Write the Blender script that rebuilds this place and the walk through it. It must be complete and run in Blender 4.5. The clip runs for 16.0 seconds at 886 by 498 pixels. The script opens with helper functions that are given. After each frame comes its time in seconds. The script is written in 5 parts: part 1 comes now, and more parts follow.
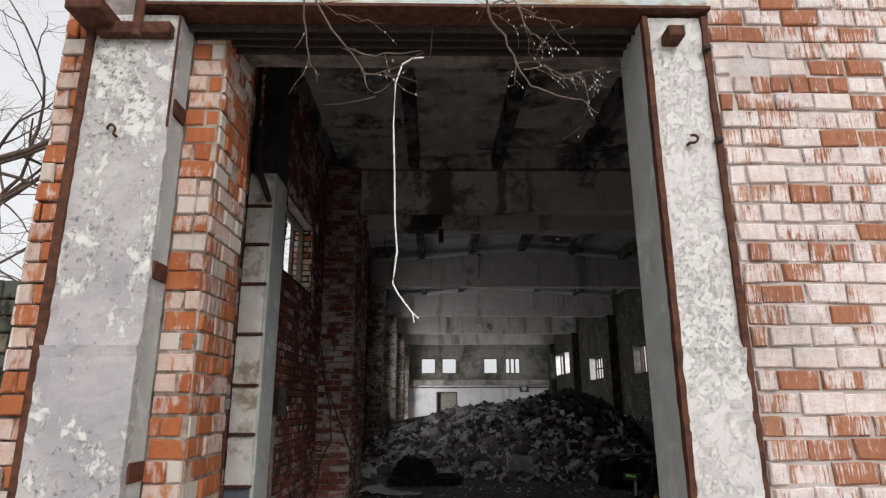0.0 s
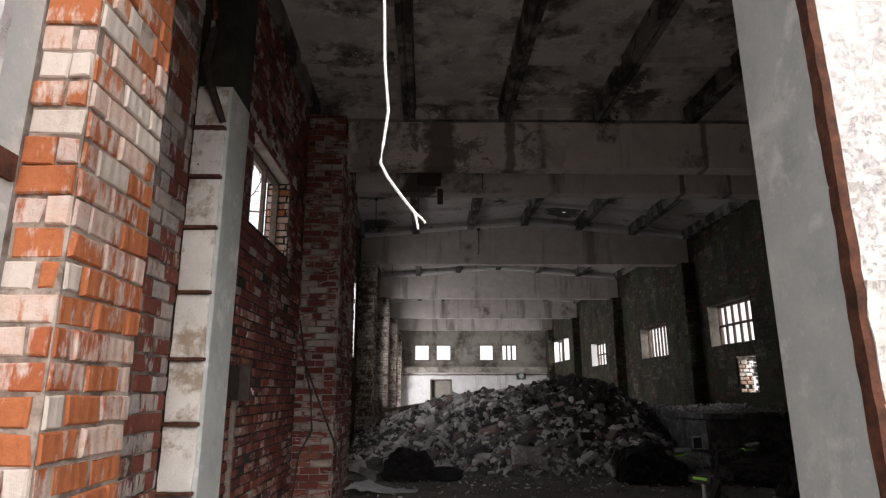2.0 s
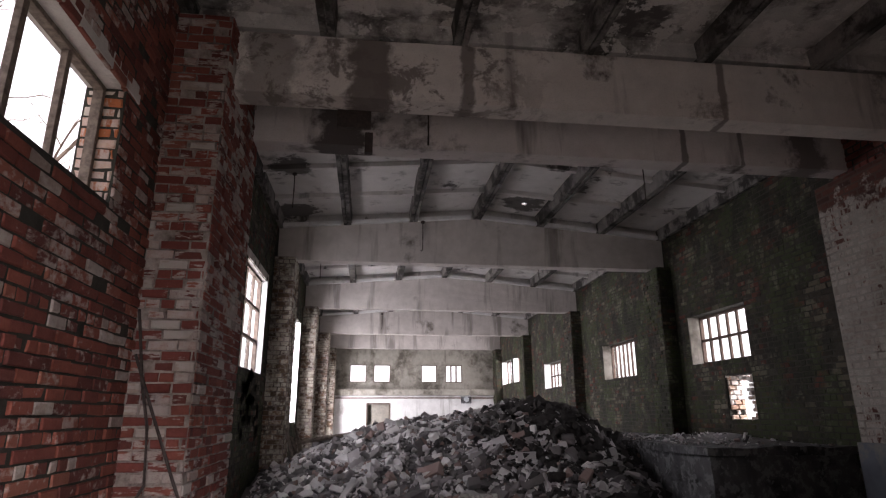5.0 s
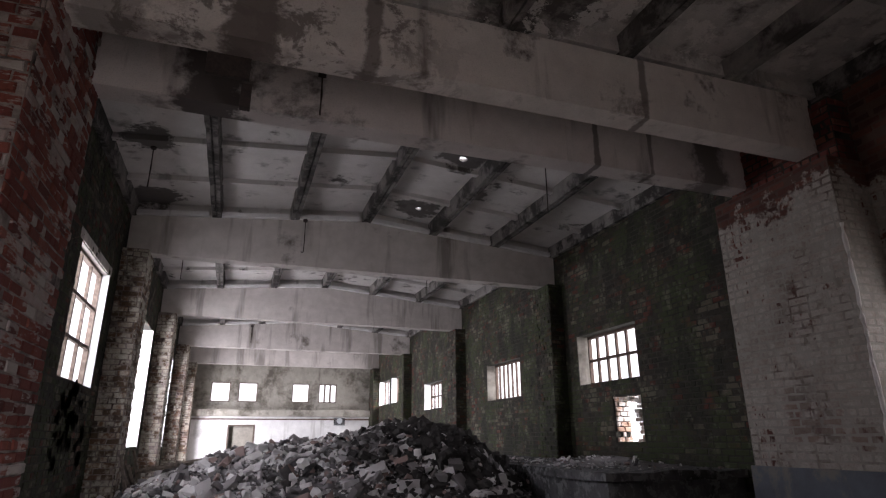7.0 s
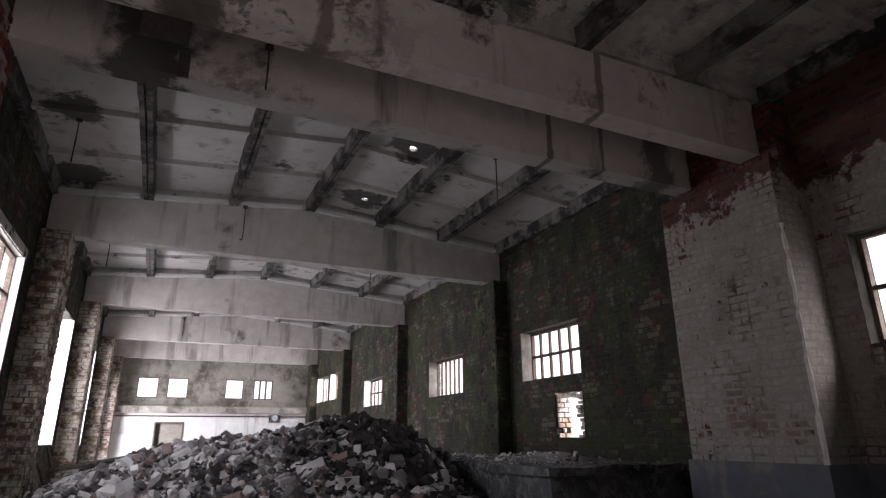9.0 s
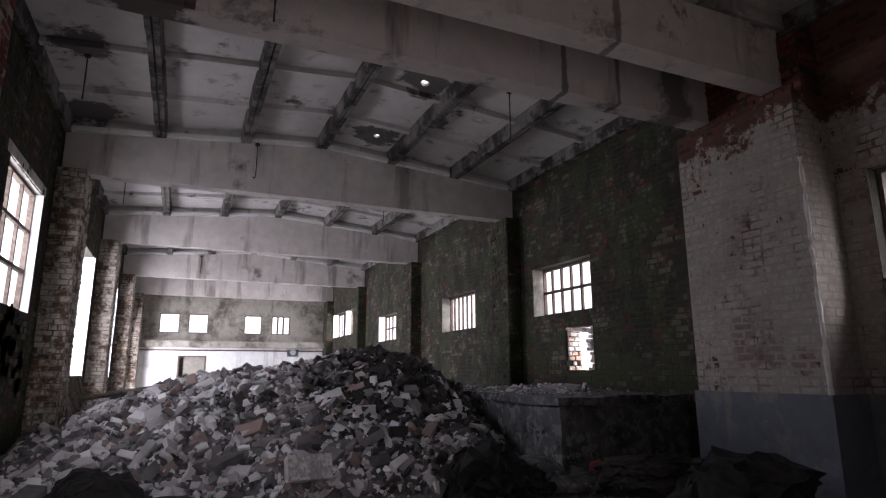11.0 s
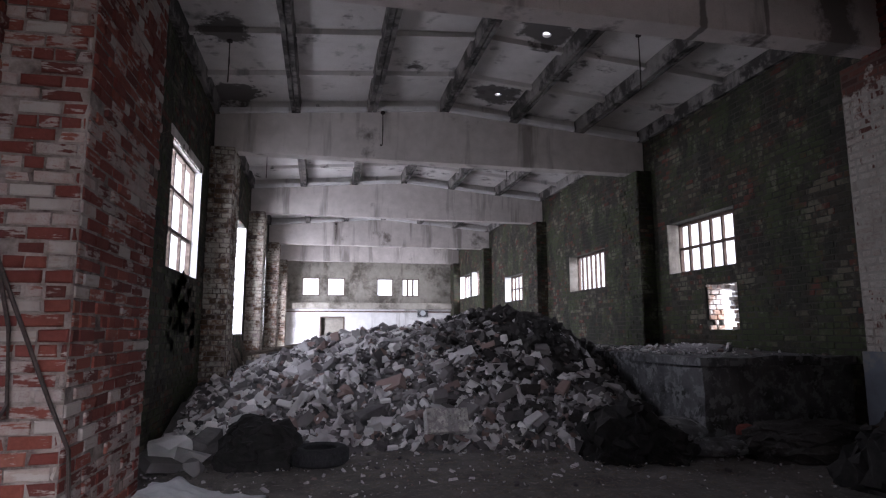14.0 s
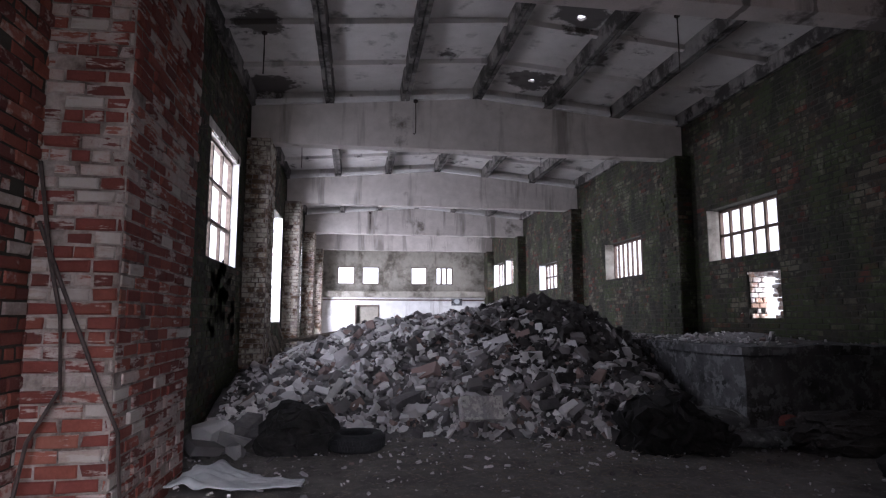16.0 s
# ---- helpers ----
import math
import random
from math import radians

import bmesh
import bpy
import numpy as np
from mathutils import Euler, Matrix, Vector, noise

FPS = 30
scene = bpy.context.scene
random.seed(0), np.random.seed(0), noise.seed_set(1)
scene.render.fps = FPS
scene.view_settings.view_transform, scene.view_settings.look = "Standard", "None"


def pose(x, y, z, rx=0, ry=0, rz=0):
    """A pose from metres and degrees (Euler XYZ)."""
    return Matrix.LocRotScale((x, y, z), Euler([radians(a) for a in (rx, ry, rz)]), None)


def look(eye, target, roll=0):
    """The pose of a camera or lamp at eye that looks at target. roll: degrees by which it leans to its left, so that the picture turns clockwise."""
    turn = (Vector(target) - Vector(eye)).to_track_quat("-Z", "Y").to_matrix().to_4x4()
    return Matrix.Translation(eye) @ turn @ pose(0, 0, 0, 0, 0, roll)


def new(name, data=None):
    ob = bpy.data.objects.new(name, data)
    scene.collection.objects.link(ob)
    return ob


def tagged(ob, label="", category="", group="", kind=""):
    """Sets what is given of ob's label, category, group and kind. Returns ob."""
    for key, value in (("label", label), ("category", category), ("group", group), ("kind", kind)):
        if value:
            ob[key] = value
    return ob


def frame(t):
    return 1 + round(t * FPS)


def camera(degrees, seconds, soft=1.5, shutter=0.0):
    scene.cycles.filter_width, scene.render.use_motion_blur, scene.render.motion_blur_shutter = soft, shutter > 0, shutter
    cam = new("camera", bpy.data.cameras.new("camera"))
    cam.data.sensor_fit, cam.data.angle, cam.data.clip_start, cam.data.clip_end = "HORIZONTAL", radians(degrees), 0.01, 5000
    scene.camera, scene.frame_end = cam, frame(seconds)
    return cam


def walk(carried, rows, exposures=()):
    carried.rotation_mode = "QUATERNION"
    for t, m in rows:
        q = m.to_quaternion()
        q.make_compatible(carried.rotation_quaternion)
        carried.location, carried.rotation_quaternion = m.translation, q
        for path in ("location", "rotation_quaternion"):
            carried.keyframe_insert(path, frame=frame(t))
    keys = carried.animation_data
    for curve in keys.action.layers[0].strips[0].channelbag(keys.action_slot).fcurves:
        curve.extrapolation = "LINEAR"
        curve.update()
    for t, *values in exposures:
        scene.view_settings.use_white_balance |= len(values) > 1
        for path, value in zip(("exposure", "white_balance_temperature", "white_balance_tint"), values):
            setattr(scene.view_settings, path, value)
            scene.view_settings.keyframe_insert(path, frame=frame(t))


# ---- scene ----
cam = camera(74.2, 16.0, soft=1.25)
METRES, EYE, TILT, LEAN, TURN = 5.8, 1.6, 0.0, 0.0, -1.0
ROWS = [
    (0.0, 0.0, 0.0, 0.0, 0.05, 14.64, 0.17),
    (0.5, -0.003, 0.0296, -0.0054, -0.04, 14.26, 0.18),
    (1.0, -0.003, 0.0907, -0.0078, -0.01, 13.84, 0.19),
    (1.5, -0.0124, 0.1648, -0.0125, -0.12, 13.67, 0.19),
    (2.0, -0.018, 0.2487, -0.0117, -0.68, 13.63, 0.17),
    (2.5, -0.0086, 0.3404, -0.0138, -1.3, 13.63, 0.3),
    (3.0, -0.0088, 0.426, -0.0117, -2.32, 13.57, 0.21),
    (3.5, 0.0024, 0.5027, -0.0087, -3.61, 13.66, 0.2),
    (6.0, 0.0241, 0.8371, -0.0004, -10.88, 17.35, 0.11),
    (6.5, 0.0244, 0.8774, 0.0007, -14.94, 17.64, 0.1),
    (7.0, 0.0351, 0.9174, -0.0035, -18.21, 17.8, 0.27),
    (7.5, 0.0418, 0.9442, -0.0035, -20.7, 18.03, 0.38),
    (8.0, 0.0388, 0.9568, -0.0049, -22.83, 18.27, 0.35),
    (8.5, 0.0372, 0.9611, -0.0079, -23.95, 18.27, 0.37),
    (11.0, 0.0353, 0.9559, -0.0183, -22.81, 11.66, 0.19),
    (11.5, 0.0321, 0.9552, -0.0191, -20.71, 10.82, 0.15),
    (12.0, 0.0299, 0.9557, -0.0204, -18.44, 10.14, 0.15),
    (12.5, 0.0284, 0.9568, -0.0215, -16.24, 9.48, 0.13),
    (13.0, 0.0273, 0.9581, -0.0221, -14.28, 8.85, 0.13),
    (13.5, 0.0263, 0.9606, -0.0222, -12.43, 8.36, 0.1),
    (14.0, 0.0246, 0.9613, -0.0225, -10.73, 7.94, 0.09),
    (14.5, 0.0235, 0.9621, -0.0227, -9.44, 7.58, 0.07),
    (15.0, 0.0236, 0.9624, -0.0227, -8.55, 7.26, 0.08),
    (15.5, 0.0237, 0.9624, -0.0227, -7.91, 7.0, 0.06),
    (16.0, 0.0237, 0.9622, -0.0226, -7.44, 6.81, 0.02),
]
EXPOSURES = [(0.0, 0.1, 6400, 10), (1.0, 0.1, 6400, 11), (2.0, 0.75, 6600, 14), (2.5, 1.15, 6700, 18), (3.0, 1.5, 6800, 22), (3.5, 1.65, 6800, 22), (6.0, 1.7, 6300, 19), (8.5, 1.75, 6300, 19), (11.0, 1.75, 6100, 20), (16.0, 1.7, 5800, 20)]
walk(cam, [(t, pose(0, 0, EYE, TILT, LEAN, TURN) @ pose(METRES * x, METRES * y, METRES * z, 90 + pitch, roll, yaw)) for t, x, y, z, yaw, pitch, roll in ROWS], EXPOSURES)

# ---- light ----
SUN_ELEVATION, SUN_AZIMUTH = 33.0, 163.0
sky = bpy.data.worlds.new("overcast_sky")
sky.use_nodes = True
scene.world = sky
sky_tex = sky.node_tree.nodes.new("ShaderNodeTexSky")
sky_tex.sky_type = "NISHITA"
sky_tex.sun_disc = False
sky_tex.sun_elevation = radians(SUN_ELEVATION)
sky_tex.sun_rotation = radians(SUN_AZIMUTH)
sky_tex.air_density, sky_tex.dust_density, sky_tex.ozone_density = 1.0, 6.0, 0.5
cloud = sky.node_tree.nodes.new("ShaderNodeHueSaturation")
cloud.inputs["Saturation"].default_value = 0.1
sky.node_tree.links.new(sky_tex.outputs[0], cloud.inputs["Color"])
veil = sky.node_tree.nodes.new("ShaderNodeMix")
veil.data_type = "RGBA"
veil.inputs[0].default_value = 0.6
veil.inputs[7].default_value = (6.6, 6.65, 6.7, 1)
sky.node_tree.links.new(cloud.outputs[0], veil.inputs[6])
sky.node_tree.links.new(veil.outputs[2], sky.node_tree.nodes["Background"].inputs[0])
sky.node_tree.nodes["Background"].inputs[1].default_value = 0.15
sun = new("sun", bpy.data.lights.new("sun", "SUN"))
sun.data.energy, sun.data.angle, sun.data.color = 0.65, radians(34), (1.0, 0.96, 0.9)
az = radians(SUN_AZIMUTH)
sun.matrix_world = look((40 * math.sin(az), 40 * math.cos(az), 40 * math.tan(radians(SUN_ELEVATION))), (0, 0, 0))
LAMP_LEVEL = 1.35
SLANT = 14.0


def window_lamp(x, y, z, width, height, facing, gain=1.0):
    """Daylight outside a window's opening; facing: the way that it shines."""
    lamp = new("window_daylight", bpy.data.lights.new("window_daylight", "AREA"))
    lamp.data.shape, lamp.data.size, lamp.data.size_y = "RECTANGLE", width, height
    lamp.data.energy = gain * LAMP_LEVEL * math.pi * width * height
    lamp.data.color = (0.97, 0.98, 1.0)
    # the sky stands above the sill, so its light falls in slanting down
    back = 0.5 * height * math.sin(radians(SLANT))
    lamp.matrix_world = look((x - facing[0] * back, y, z + 0.1 * height), (x - facing[0] * back + facing[0], y, z + 0.1 * height - math.tan(radians(SLANT))))
    return lamp

# ---- materials ----
class Mat:
    """A small builder for procedural materials."""

    def __init__(self, name, rough=0.85, metal=0.0):
        self.m = bpy.data.materials.new(name)
        self.m.use_nodes = True
        self.t = self.m.node_tree
        self.b = self.t.nodes["Principled BSDF"]
        self.b.inputs["Roughness"].default_value = rough
        self.b.inputs["Metallic"].default_value = metal
        self.b.inputs["Specular IOR Level"].default_value = 0.3
        self.geo = self.t.nodes.new("ShaderNodeNewGeometry")
        self.where = self.geo.outputs["Position"]

    def link(self, a, b):
        self.t.links.new(a, b)

    def scaled(self, sx, sy, sz):
        n = self.t.nodes.new("ShaderNodeVectorMath")
        n.operation = "MULTIPLY"
        self.link(self.where, n.inputs[0])
        n.inputs[1].default_value = (sx, sy, sz)
        return n.outputs[0]

    def noise(self, scale=5.0, detail=4.0, rough=0.6, vec=None, distort=0.0):
        n = self.t.nodes.new("ShaderNodeTexNoise")
        n.inputs["Scale"].default_value = scale
        n.inputs["Detail"].default_value = detail
        n.inputs["Roughness"].default_value = rough
        n.inputs["Distortion"].default_value = distort
        self.link(vec or self.where, n.inputs["Vector"])
        return n.outputs["Fac"]

    def ramp(self, fac, stops):
        n = self.t.nodes.new("ShaderNodeValToRGB")
        e = n.color_ramp.elements
        while len(e) < len(stops):
            e.new(0.5)
        for k, (p, c) in enumerate(stops):
            e[k].position = p
            e[k].color = (*c, 1) if len(c) == 3 else c
        self.link(fac, n.inputs[0])
        return n.outputs[0]

    def mask(self, fac, lo, hi):
        n = self.t.nodes.new("ShaderNodeMapRange")
        n.inputs[1].default_value, n.inputs[2].default_value = lo, hi
        self.link(fac, n.inputs[0])
        return n.outputs[0]

    def mix(self, fac, a, b, kind="MIX"):
        n = self.t.nodes.new("ShaderNodeMix")
        n.data_type, n.blend_type = "RGBA", kind
        for slot, v in ((0, fac), (6, a), (7, b)):
            if isinstance(v, (int, float)):
                n.inputs[slot].default_value = v
            elif isinstance(v, tuple):
                n.inputs[slot].default_value = (*v, 1)
            else:
                self.link(v, n.inputs[slot])
        return n.outputs[2]

    def math(self, op, a, b):
        n = self.t.nodes.new("ShaderNodeMath")
        n.operation = op
        for slot, v in ((0, a), (1, b)):
            if isinstance(v, (int, float)):
                n.inputs[slot].default_value = v
            else:
                self.link(v, n.inputs[slot])
        return n.outputs[0]

    def random(self):
        """A random number of each piece, be it an object or an island of a mesh."""
        o = self.t.nodes.new("ShaderNodeObjectInfo")
        return self.math("FRACT", self.math("ADD", o.outputs["Random"], self.geo.outputs["Random Per Island"]), 0.0)

    def done(self, colour, height=None, strength=0.3, distance=0.01, rough=None):
        if isinstance(colour, tuple):
            self.b.inputs["Base Color"].default_value = (*colour, 1)
        else:
            self.link(colour, self.b.inputs["Base Color"])
        if height is not None:
            n = self.t.nodes.new("ShaderNodeBump")
            n.inputs["Strength"].default_value = strength
            n.inputs["Distance"].default_value = distance
            self.link(height, n.inputs["Height"])
            self.link(n.outputs[0], self.b.inputs["Normal"])
        if rough is not None:
            self.link(rough, self.b.inputs["Roughness"])
        return self.m


def brick_material(name, stops, wash, wash_colour, wash_lo, wash_hi, green=None, wash_scale=1.3, streak=(9, 9, 1.2), grooves=False, own=0.07, bare=None, worn=()):
    """Fired brick: a colour of its own for each piece, soot, limewash worn off in patches, and algae."""
    k = Mat(name, 0.9)
    base = k.ramp(k.random(), stops)
    base.node.color_ramp.interpolation = "CONSTANT"
    grain = k.noise(45, 5, 0.7)
    col = k.mix(k.mask(grain, 0.3, 0.7), base, (0.55, 0.45, 0.42), "MULTIPLY")
    col = k.mix(0.45, base, col)
    patch = k.noise(wash_scale, 5, 0.65)
    run = k.noise(3.0, 5, 0.65, k.scaled(*streak))
    both = k.math("ADD", k.math("MULTIPLY", patch, 0.55), k.math("MULTIPLY", run, 0.45))
    both = k.math("ADD", both, k.math("MULTIPLY", k.math("SUBTRACT", k.random(), 0.5), own))
    tone = k.mix(k.mask(k.noise(11, 6, 0.7), 0.35, 0.7), wash_colour, k.mix(0.45, wash_colour, base))
    cover = k.math("MULTIPLY", k.mask(both, wash_lo, wash_hi), wash)
    cover = k.math("MULTIPLY", cover, k.math("SUBTRACT", 1.0, k.math("MULTIPLY", k.mask(k.noise(70, 5, 0.75), 0.54, 0.66), 0.5)))
    if bare:  # the limewash ends in a ragged line at this height
        z = k.t.nodes.new("ShaderNodeSeparateXYZ")
        k.link(k.where, z.inputs[0])
        ragged = k.math("ADD", z.outputs[2], k.math("MULTIPLY", k.math("SUBTRACT", k.noise(2.2, 5, 0.7), 0.5), bare[1]))
        cover = k.math("MULTIPLY", cover, k.mask(ragged, bare[0] + 0.05, bare[0] - 0.05))
    for x, y, z, reach in worn:  # limewash rubbed off by damp
        far = k.t.nodes.new("ShaderNodeVectorMath")
        far.operation = "DISTANCE"
        k.link(k.where, far.inputs[0])
        far.inputs[1].default_value = (x, y, z)
        ragged = k.math("ADD", far.outputs["Value"], k.math("MULTIPLY", k.math("SUBTRACT", k.noise(4.5, 7, 0.72), 0.5), reach * 2.2))
        cover = k.math("MULTIPLY", cover, k.math("SUBTRACT", 1.0, k.math("MULTIPLY", k.mask(ragged, reach, reach * 0.7), 0.5)))
    col = k.mix(cover, col, tone)
    soot = k.noise(0.9, 5, 0.7)
    col = k.mix(k.mask(soot, 0.5, 0.8), col, k.mix(1.0, col, (0.4, 0.36, 0.34), "MULTIPLY"))
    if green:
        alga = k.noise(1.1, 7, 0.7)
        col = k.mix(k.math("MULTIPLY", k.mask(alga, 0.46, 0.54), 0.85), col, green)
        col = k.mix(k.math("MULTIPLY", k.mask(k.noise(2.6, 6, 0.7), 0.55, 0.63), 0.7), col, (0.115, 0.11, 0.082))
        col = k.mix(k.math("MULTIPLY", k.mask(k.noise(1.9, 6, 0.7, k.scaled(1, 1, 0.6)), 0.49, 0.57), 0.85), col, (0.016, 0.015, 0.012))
    height = k.math("ADD", grain, k.math("MULTIPLY", run, 0.6))
    if grooves:
        w = k.t.nodes.new("ShaderNodeTexWave")
        w.inputs["Scale"].default_value = 9.0
        w.inputs["Distortion"].default_value = 0.6
        k.link(k.scaled(1, 1, 0.02), w.inputs["Vector"])
        w.bands_direction = "DIAGONAL"
        height = k.math("ADD", height, k.math("MULTIPLY", w.outputs["Fac"], 0.5))
    return k.done(col, height, 0.55, 0.012)


def concrete_material(name, light, dark, stain_lo, stain_hi, stain, peel=None, scale=0.8, relief=0.45, peel_scale=7.0, bands=(), spots=(), mottle=None, drips=0.58, bare=None):
    k = Mat(name, 0.9)
    col = k.ramp(k.noise(3.5, 6, 0.6), [(0.3, dark), (0.7, light)])
    st = k.noise(scale, 8, 0.7, distort=0.15)
    col = k.mix(k.mask(st, stain_lo, stain_hi), col, stain)
    drip = k.noise(2.2, 4, 0.6, k.scaled(1.1, 1.1, 0.12))
    col = k.mix(k.math("MULTIPLY", k.mask(drip, drips, drips + 0.13), 0.7), col, stain)
    for middle, half, amount in bands:  # old water stains across the beam
        x = k.t.nodes.new("ShaderNodeSeparateXYZ")
        k.link(k.where, x.inputs[0])
        off = k.math("ABSOLUTE", k.math("SUBTRACT", x.outputs[0], middle), 0.0)
        ragged = k.math("ADD", off, k.math("MULTIPLY", k.math("SUBTRACT", k.noise(3.5, 7, 0.7), 0.5), half * 2.2))
        col = k.mix(k.math("MULTIPLY", k.mask(ragged, half, half * 0.6), amount), col, stain)
    if mottle:  # black mould and flaked skin up to this x
        x = k.t.nodes.new("ShaderNodeSeparateXYZ")
        k.link(k.where, x.inputs[0])
        zone = k.mask(k.math("ADD", x.outputs[0], k.math("MULTIPLY", k.noise(0.8, 4, 0.6), 2.5)), mottle + 1.9, mottle + 0.9)
        mould = k.noise(2.4, 8, 0.74, distort=0.4)
        col = k.mix(k.math("MULTIPLY", k.mask(mould, 0.515, 0.57), k.math("MULTIPLY", zone, 0.85)), col, stain)
    for x, y, reach in spots:  # rot round leaks in the roof
        far = k.t.nodes.new("ShaderNodeVectorMath")
        far.operation = "DISTANCE"
        k.link(k.scaled(1, 1, 0), far.inputs[0])
        far.inputs[1].default_value = (x, y, 0)
        ragged = k.math("ADD", far.outputs["Value"], k.math("MULTIPLY", k.math("SUBTRACT", k.noise(2.6, 7, 0.7), 0.5), reach * 2.6))
        col = k.mix(k.math("MULTIPLY", k.mask(ragged, reach, reach * 0.8), 0.9), col, stain)
    if peel:
        p = k.noise(peel_scale, 8, 0.72)
        col = k.mix(k.mask(p, 0.525, 0.55), col, peel)
        pit = k.noise(38, 6, 0.7)
        col = k.mix(k.math("MULTIPLY", k.mask(pit, 0.62, 0.68), 0.6), col, stain)
    if bare:  # no limewash above this height
        z = k.t.nodes.new("ShaderNodeSeparateXYZ")
        k.link(k.where, z.inputs[0])
        ragged = k.math("ADD", z.outputs[2], k.math("MULTIPLY", k.math("SUBTRACT", k.noise(2.2, 5, 0.7), 0.5), bare[1]))
        col = k.mix(k.mask(ragged, bare[0] - 0.05, bare[0] + 0.05), col, stain)
    fine = k.noise(60, 6, 0.7)
    col = k.mix(k.math("MULTIPLY", k.mask(fine, 0.5, 0.68), 0.25), col, stain)
    height = k.math("ADD", k.math("MULTIPLY", fine, 0.5), k.noise(6, 6, 0.7))
    return k.done(col, height, relief, 0.02)


OUTER = brick_material("ribbed_clay_brick", [(0, (0.42, 0.18, 0.10)), (0.3, (0.48, 0.235, 0.14)), (0.6, (0.36, 0.135, 0.075)), (0.85, (0.52, 0.28, 0.17))],
                       0.96, (0.83, 0.77, 0.75), 0.44, 0.50, None, 2.4, (24, 24, 2.2), True, 0.2)
PIER_BRICK = brick_material("orange_clay_brick", [(0, (0.46, 0.15, 0.06)), (0.35, (0.40, 0.12, 0.05)), (0.6, (0.50, 0.20, 0.09)), (0.86, (0.55, 0.47, 0.38))],
                            0.88, (0.62, 0.54, 0.49), 0.47, 0.53, None, 1.6, (7, 7, 2.2), True, 0.2)
INNER = brick_material("red_inner_brick", [(0, (0.17, 0.046, 0.036)), (0.28, (0.21, 0.062, 0.044)), (0.5, (0.12, 0.036, 0.029)), (0.68, (0.25, 0.092, 0.065)), (0.90, (0.36, 0.30, 0.265))],
                       0.90, (0.39, 0.355, 0.33), 0.525, 0.555, None, 1.7, (1.6, 1.6, 9), False, 0.18)
RECESS = brick_material("limed_recess_brick", [(0, (0.22, 0.07, 0.05)), (0.3, (0.30, 0.115, 0.075)), (0.6, (0.15, 0.055, 0.045)), (0.8, (0.34, 0.15, 0.09))],
                        0.9, (0.54, 0.51, 0.475), 0.475, 0.515, None, 1.3, (9, 9, 2.5), True, 0.26)
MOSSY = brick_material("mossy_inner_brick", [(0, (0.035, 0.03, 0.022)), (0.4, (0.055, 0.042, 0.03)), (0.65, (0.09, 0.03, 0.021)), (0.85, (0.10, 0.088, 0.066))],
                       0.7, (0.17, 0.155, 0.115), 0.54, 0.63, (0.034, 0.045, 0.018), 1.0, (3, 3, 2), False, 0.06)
LIMED = brick_material("limewashed_brick", [(0, (0.10, 0.042, 0.033)), (0.5, (0.135, 0.055, 0.04)), (0.8, (0.07, 0.032, 0.026))],
                       0.96, (0.40, 0.37, 0.335), 0.385, 0.425, None, 1.0, (4, 4, 2), False, 0.05, (4.46, 1.9),
                       ((6.59, 10.7, 1.95, 0.2), (6.59, 10.65, 1.65, 0.22), (6.59, 10.3, 1.68, 0.22), (6.59, 9.95, 1.6, 0.2), (7.19, 9.2, 1.9, 0.3), (7.19, 8.9, 2.9, 0.35), (7.19, 9.5, 3.3, 0.25), (6.59, 10.5, 3.3, 0.1)))


def mortar_material():
    k = Mat("old_mortar", 0.95)
    col = k.ramp(k.noise(3.5, 7, 0.72), [(0.36, (0.07, 0.05, 0.043)), (0.64, (0.34, 0.29, 0.265))])
    return k.done(col, k.noise(50, 5, 0.7), 0.6, 0.01)


MORTAR = mortar_material()
SAND_MORTAR = concrete_material("sandy_mortar", (0.50, 0.42, 0.36), (0.27, 0.20, 0.16), 0.48, 0.6, (0.15, 0.11, 0.09), None, 4.0)
PALE_MORTAR = concrete_material("pale_lime_mortar", (0.62, 0.57, 0.54), (0.44, 0.38, 0.35), 0.55, 0.7, (0.25, 0.2, 0.18), None, 2.0)


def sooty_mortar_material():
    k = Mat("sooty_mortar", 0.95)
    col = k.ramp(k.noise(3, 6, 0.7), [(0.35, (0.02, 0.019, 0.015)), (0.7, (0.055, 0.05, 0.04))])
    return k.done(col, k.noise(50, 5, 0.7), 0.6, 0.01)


SOOTY = sooty_mortar_material()
RED_WALL = brick_material("dark_red_wall_brick", [(0, (0.17, 0.05, 0.038)), (0.3, (0.22, 0.068, 0.048)), (0.55, (0.12, 0.038, 0.031)), (0.75, (0.26, 0.10, 0.07)), (0.93, (0.34, 0.28, 0.25))],
                          0.85, (0.44, 0.39, 0.36), 0.53, 0.60, None, 1.5, (4, 4, 6), False, 0.14)
PATCHY = brick_material("patchy_limed_brick", [(0, (0.13, 0.09, 0.06)), (0.35, (0.17, 0.10, 0.065)), (0.6, (0.09, 0.065, 0.05)), (0.8, (0.23, 0.14, 0.09))],
                        0.92, (0.58, 0.55, 0.47), 0.46, 0.53, None, 1.5, (3, 3, 2.5), False, 0.09)
LIME_DUSTED = brick_material("lime_dusted_brick", [(0, (0.45, 0.30, 0.22)), (0.5, (0.55, 0.45, 0.38)), (0.8, (0.36, 0.2, 0.14))],
                             0.95, (0.74, 0.70, 0.65), 0.44, 0.50, None, 2.0, (5, 5, 4), False, 0.15)
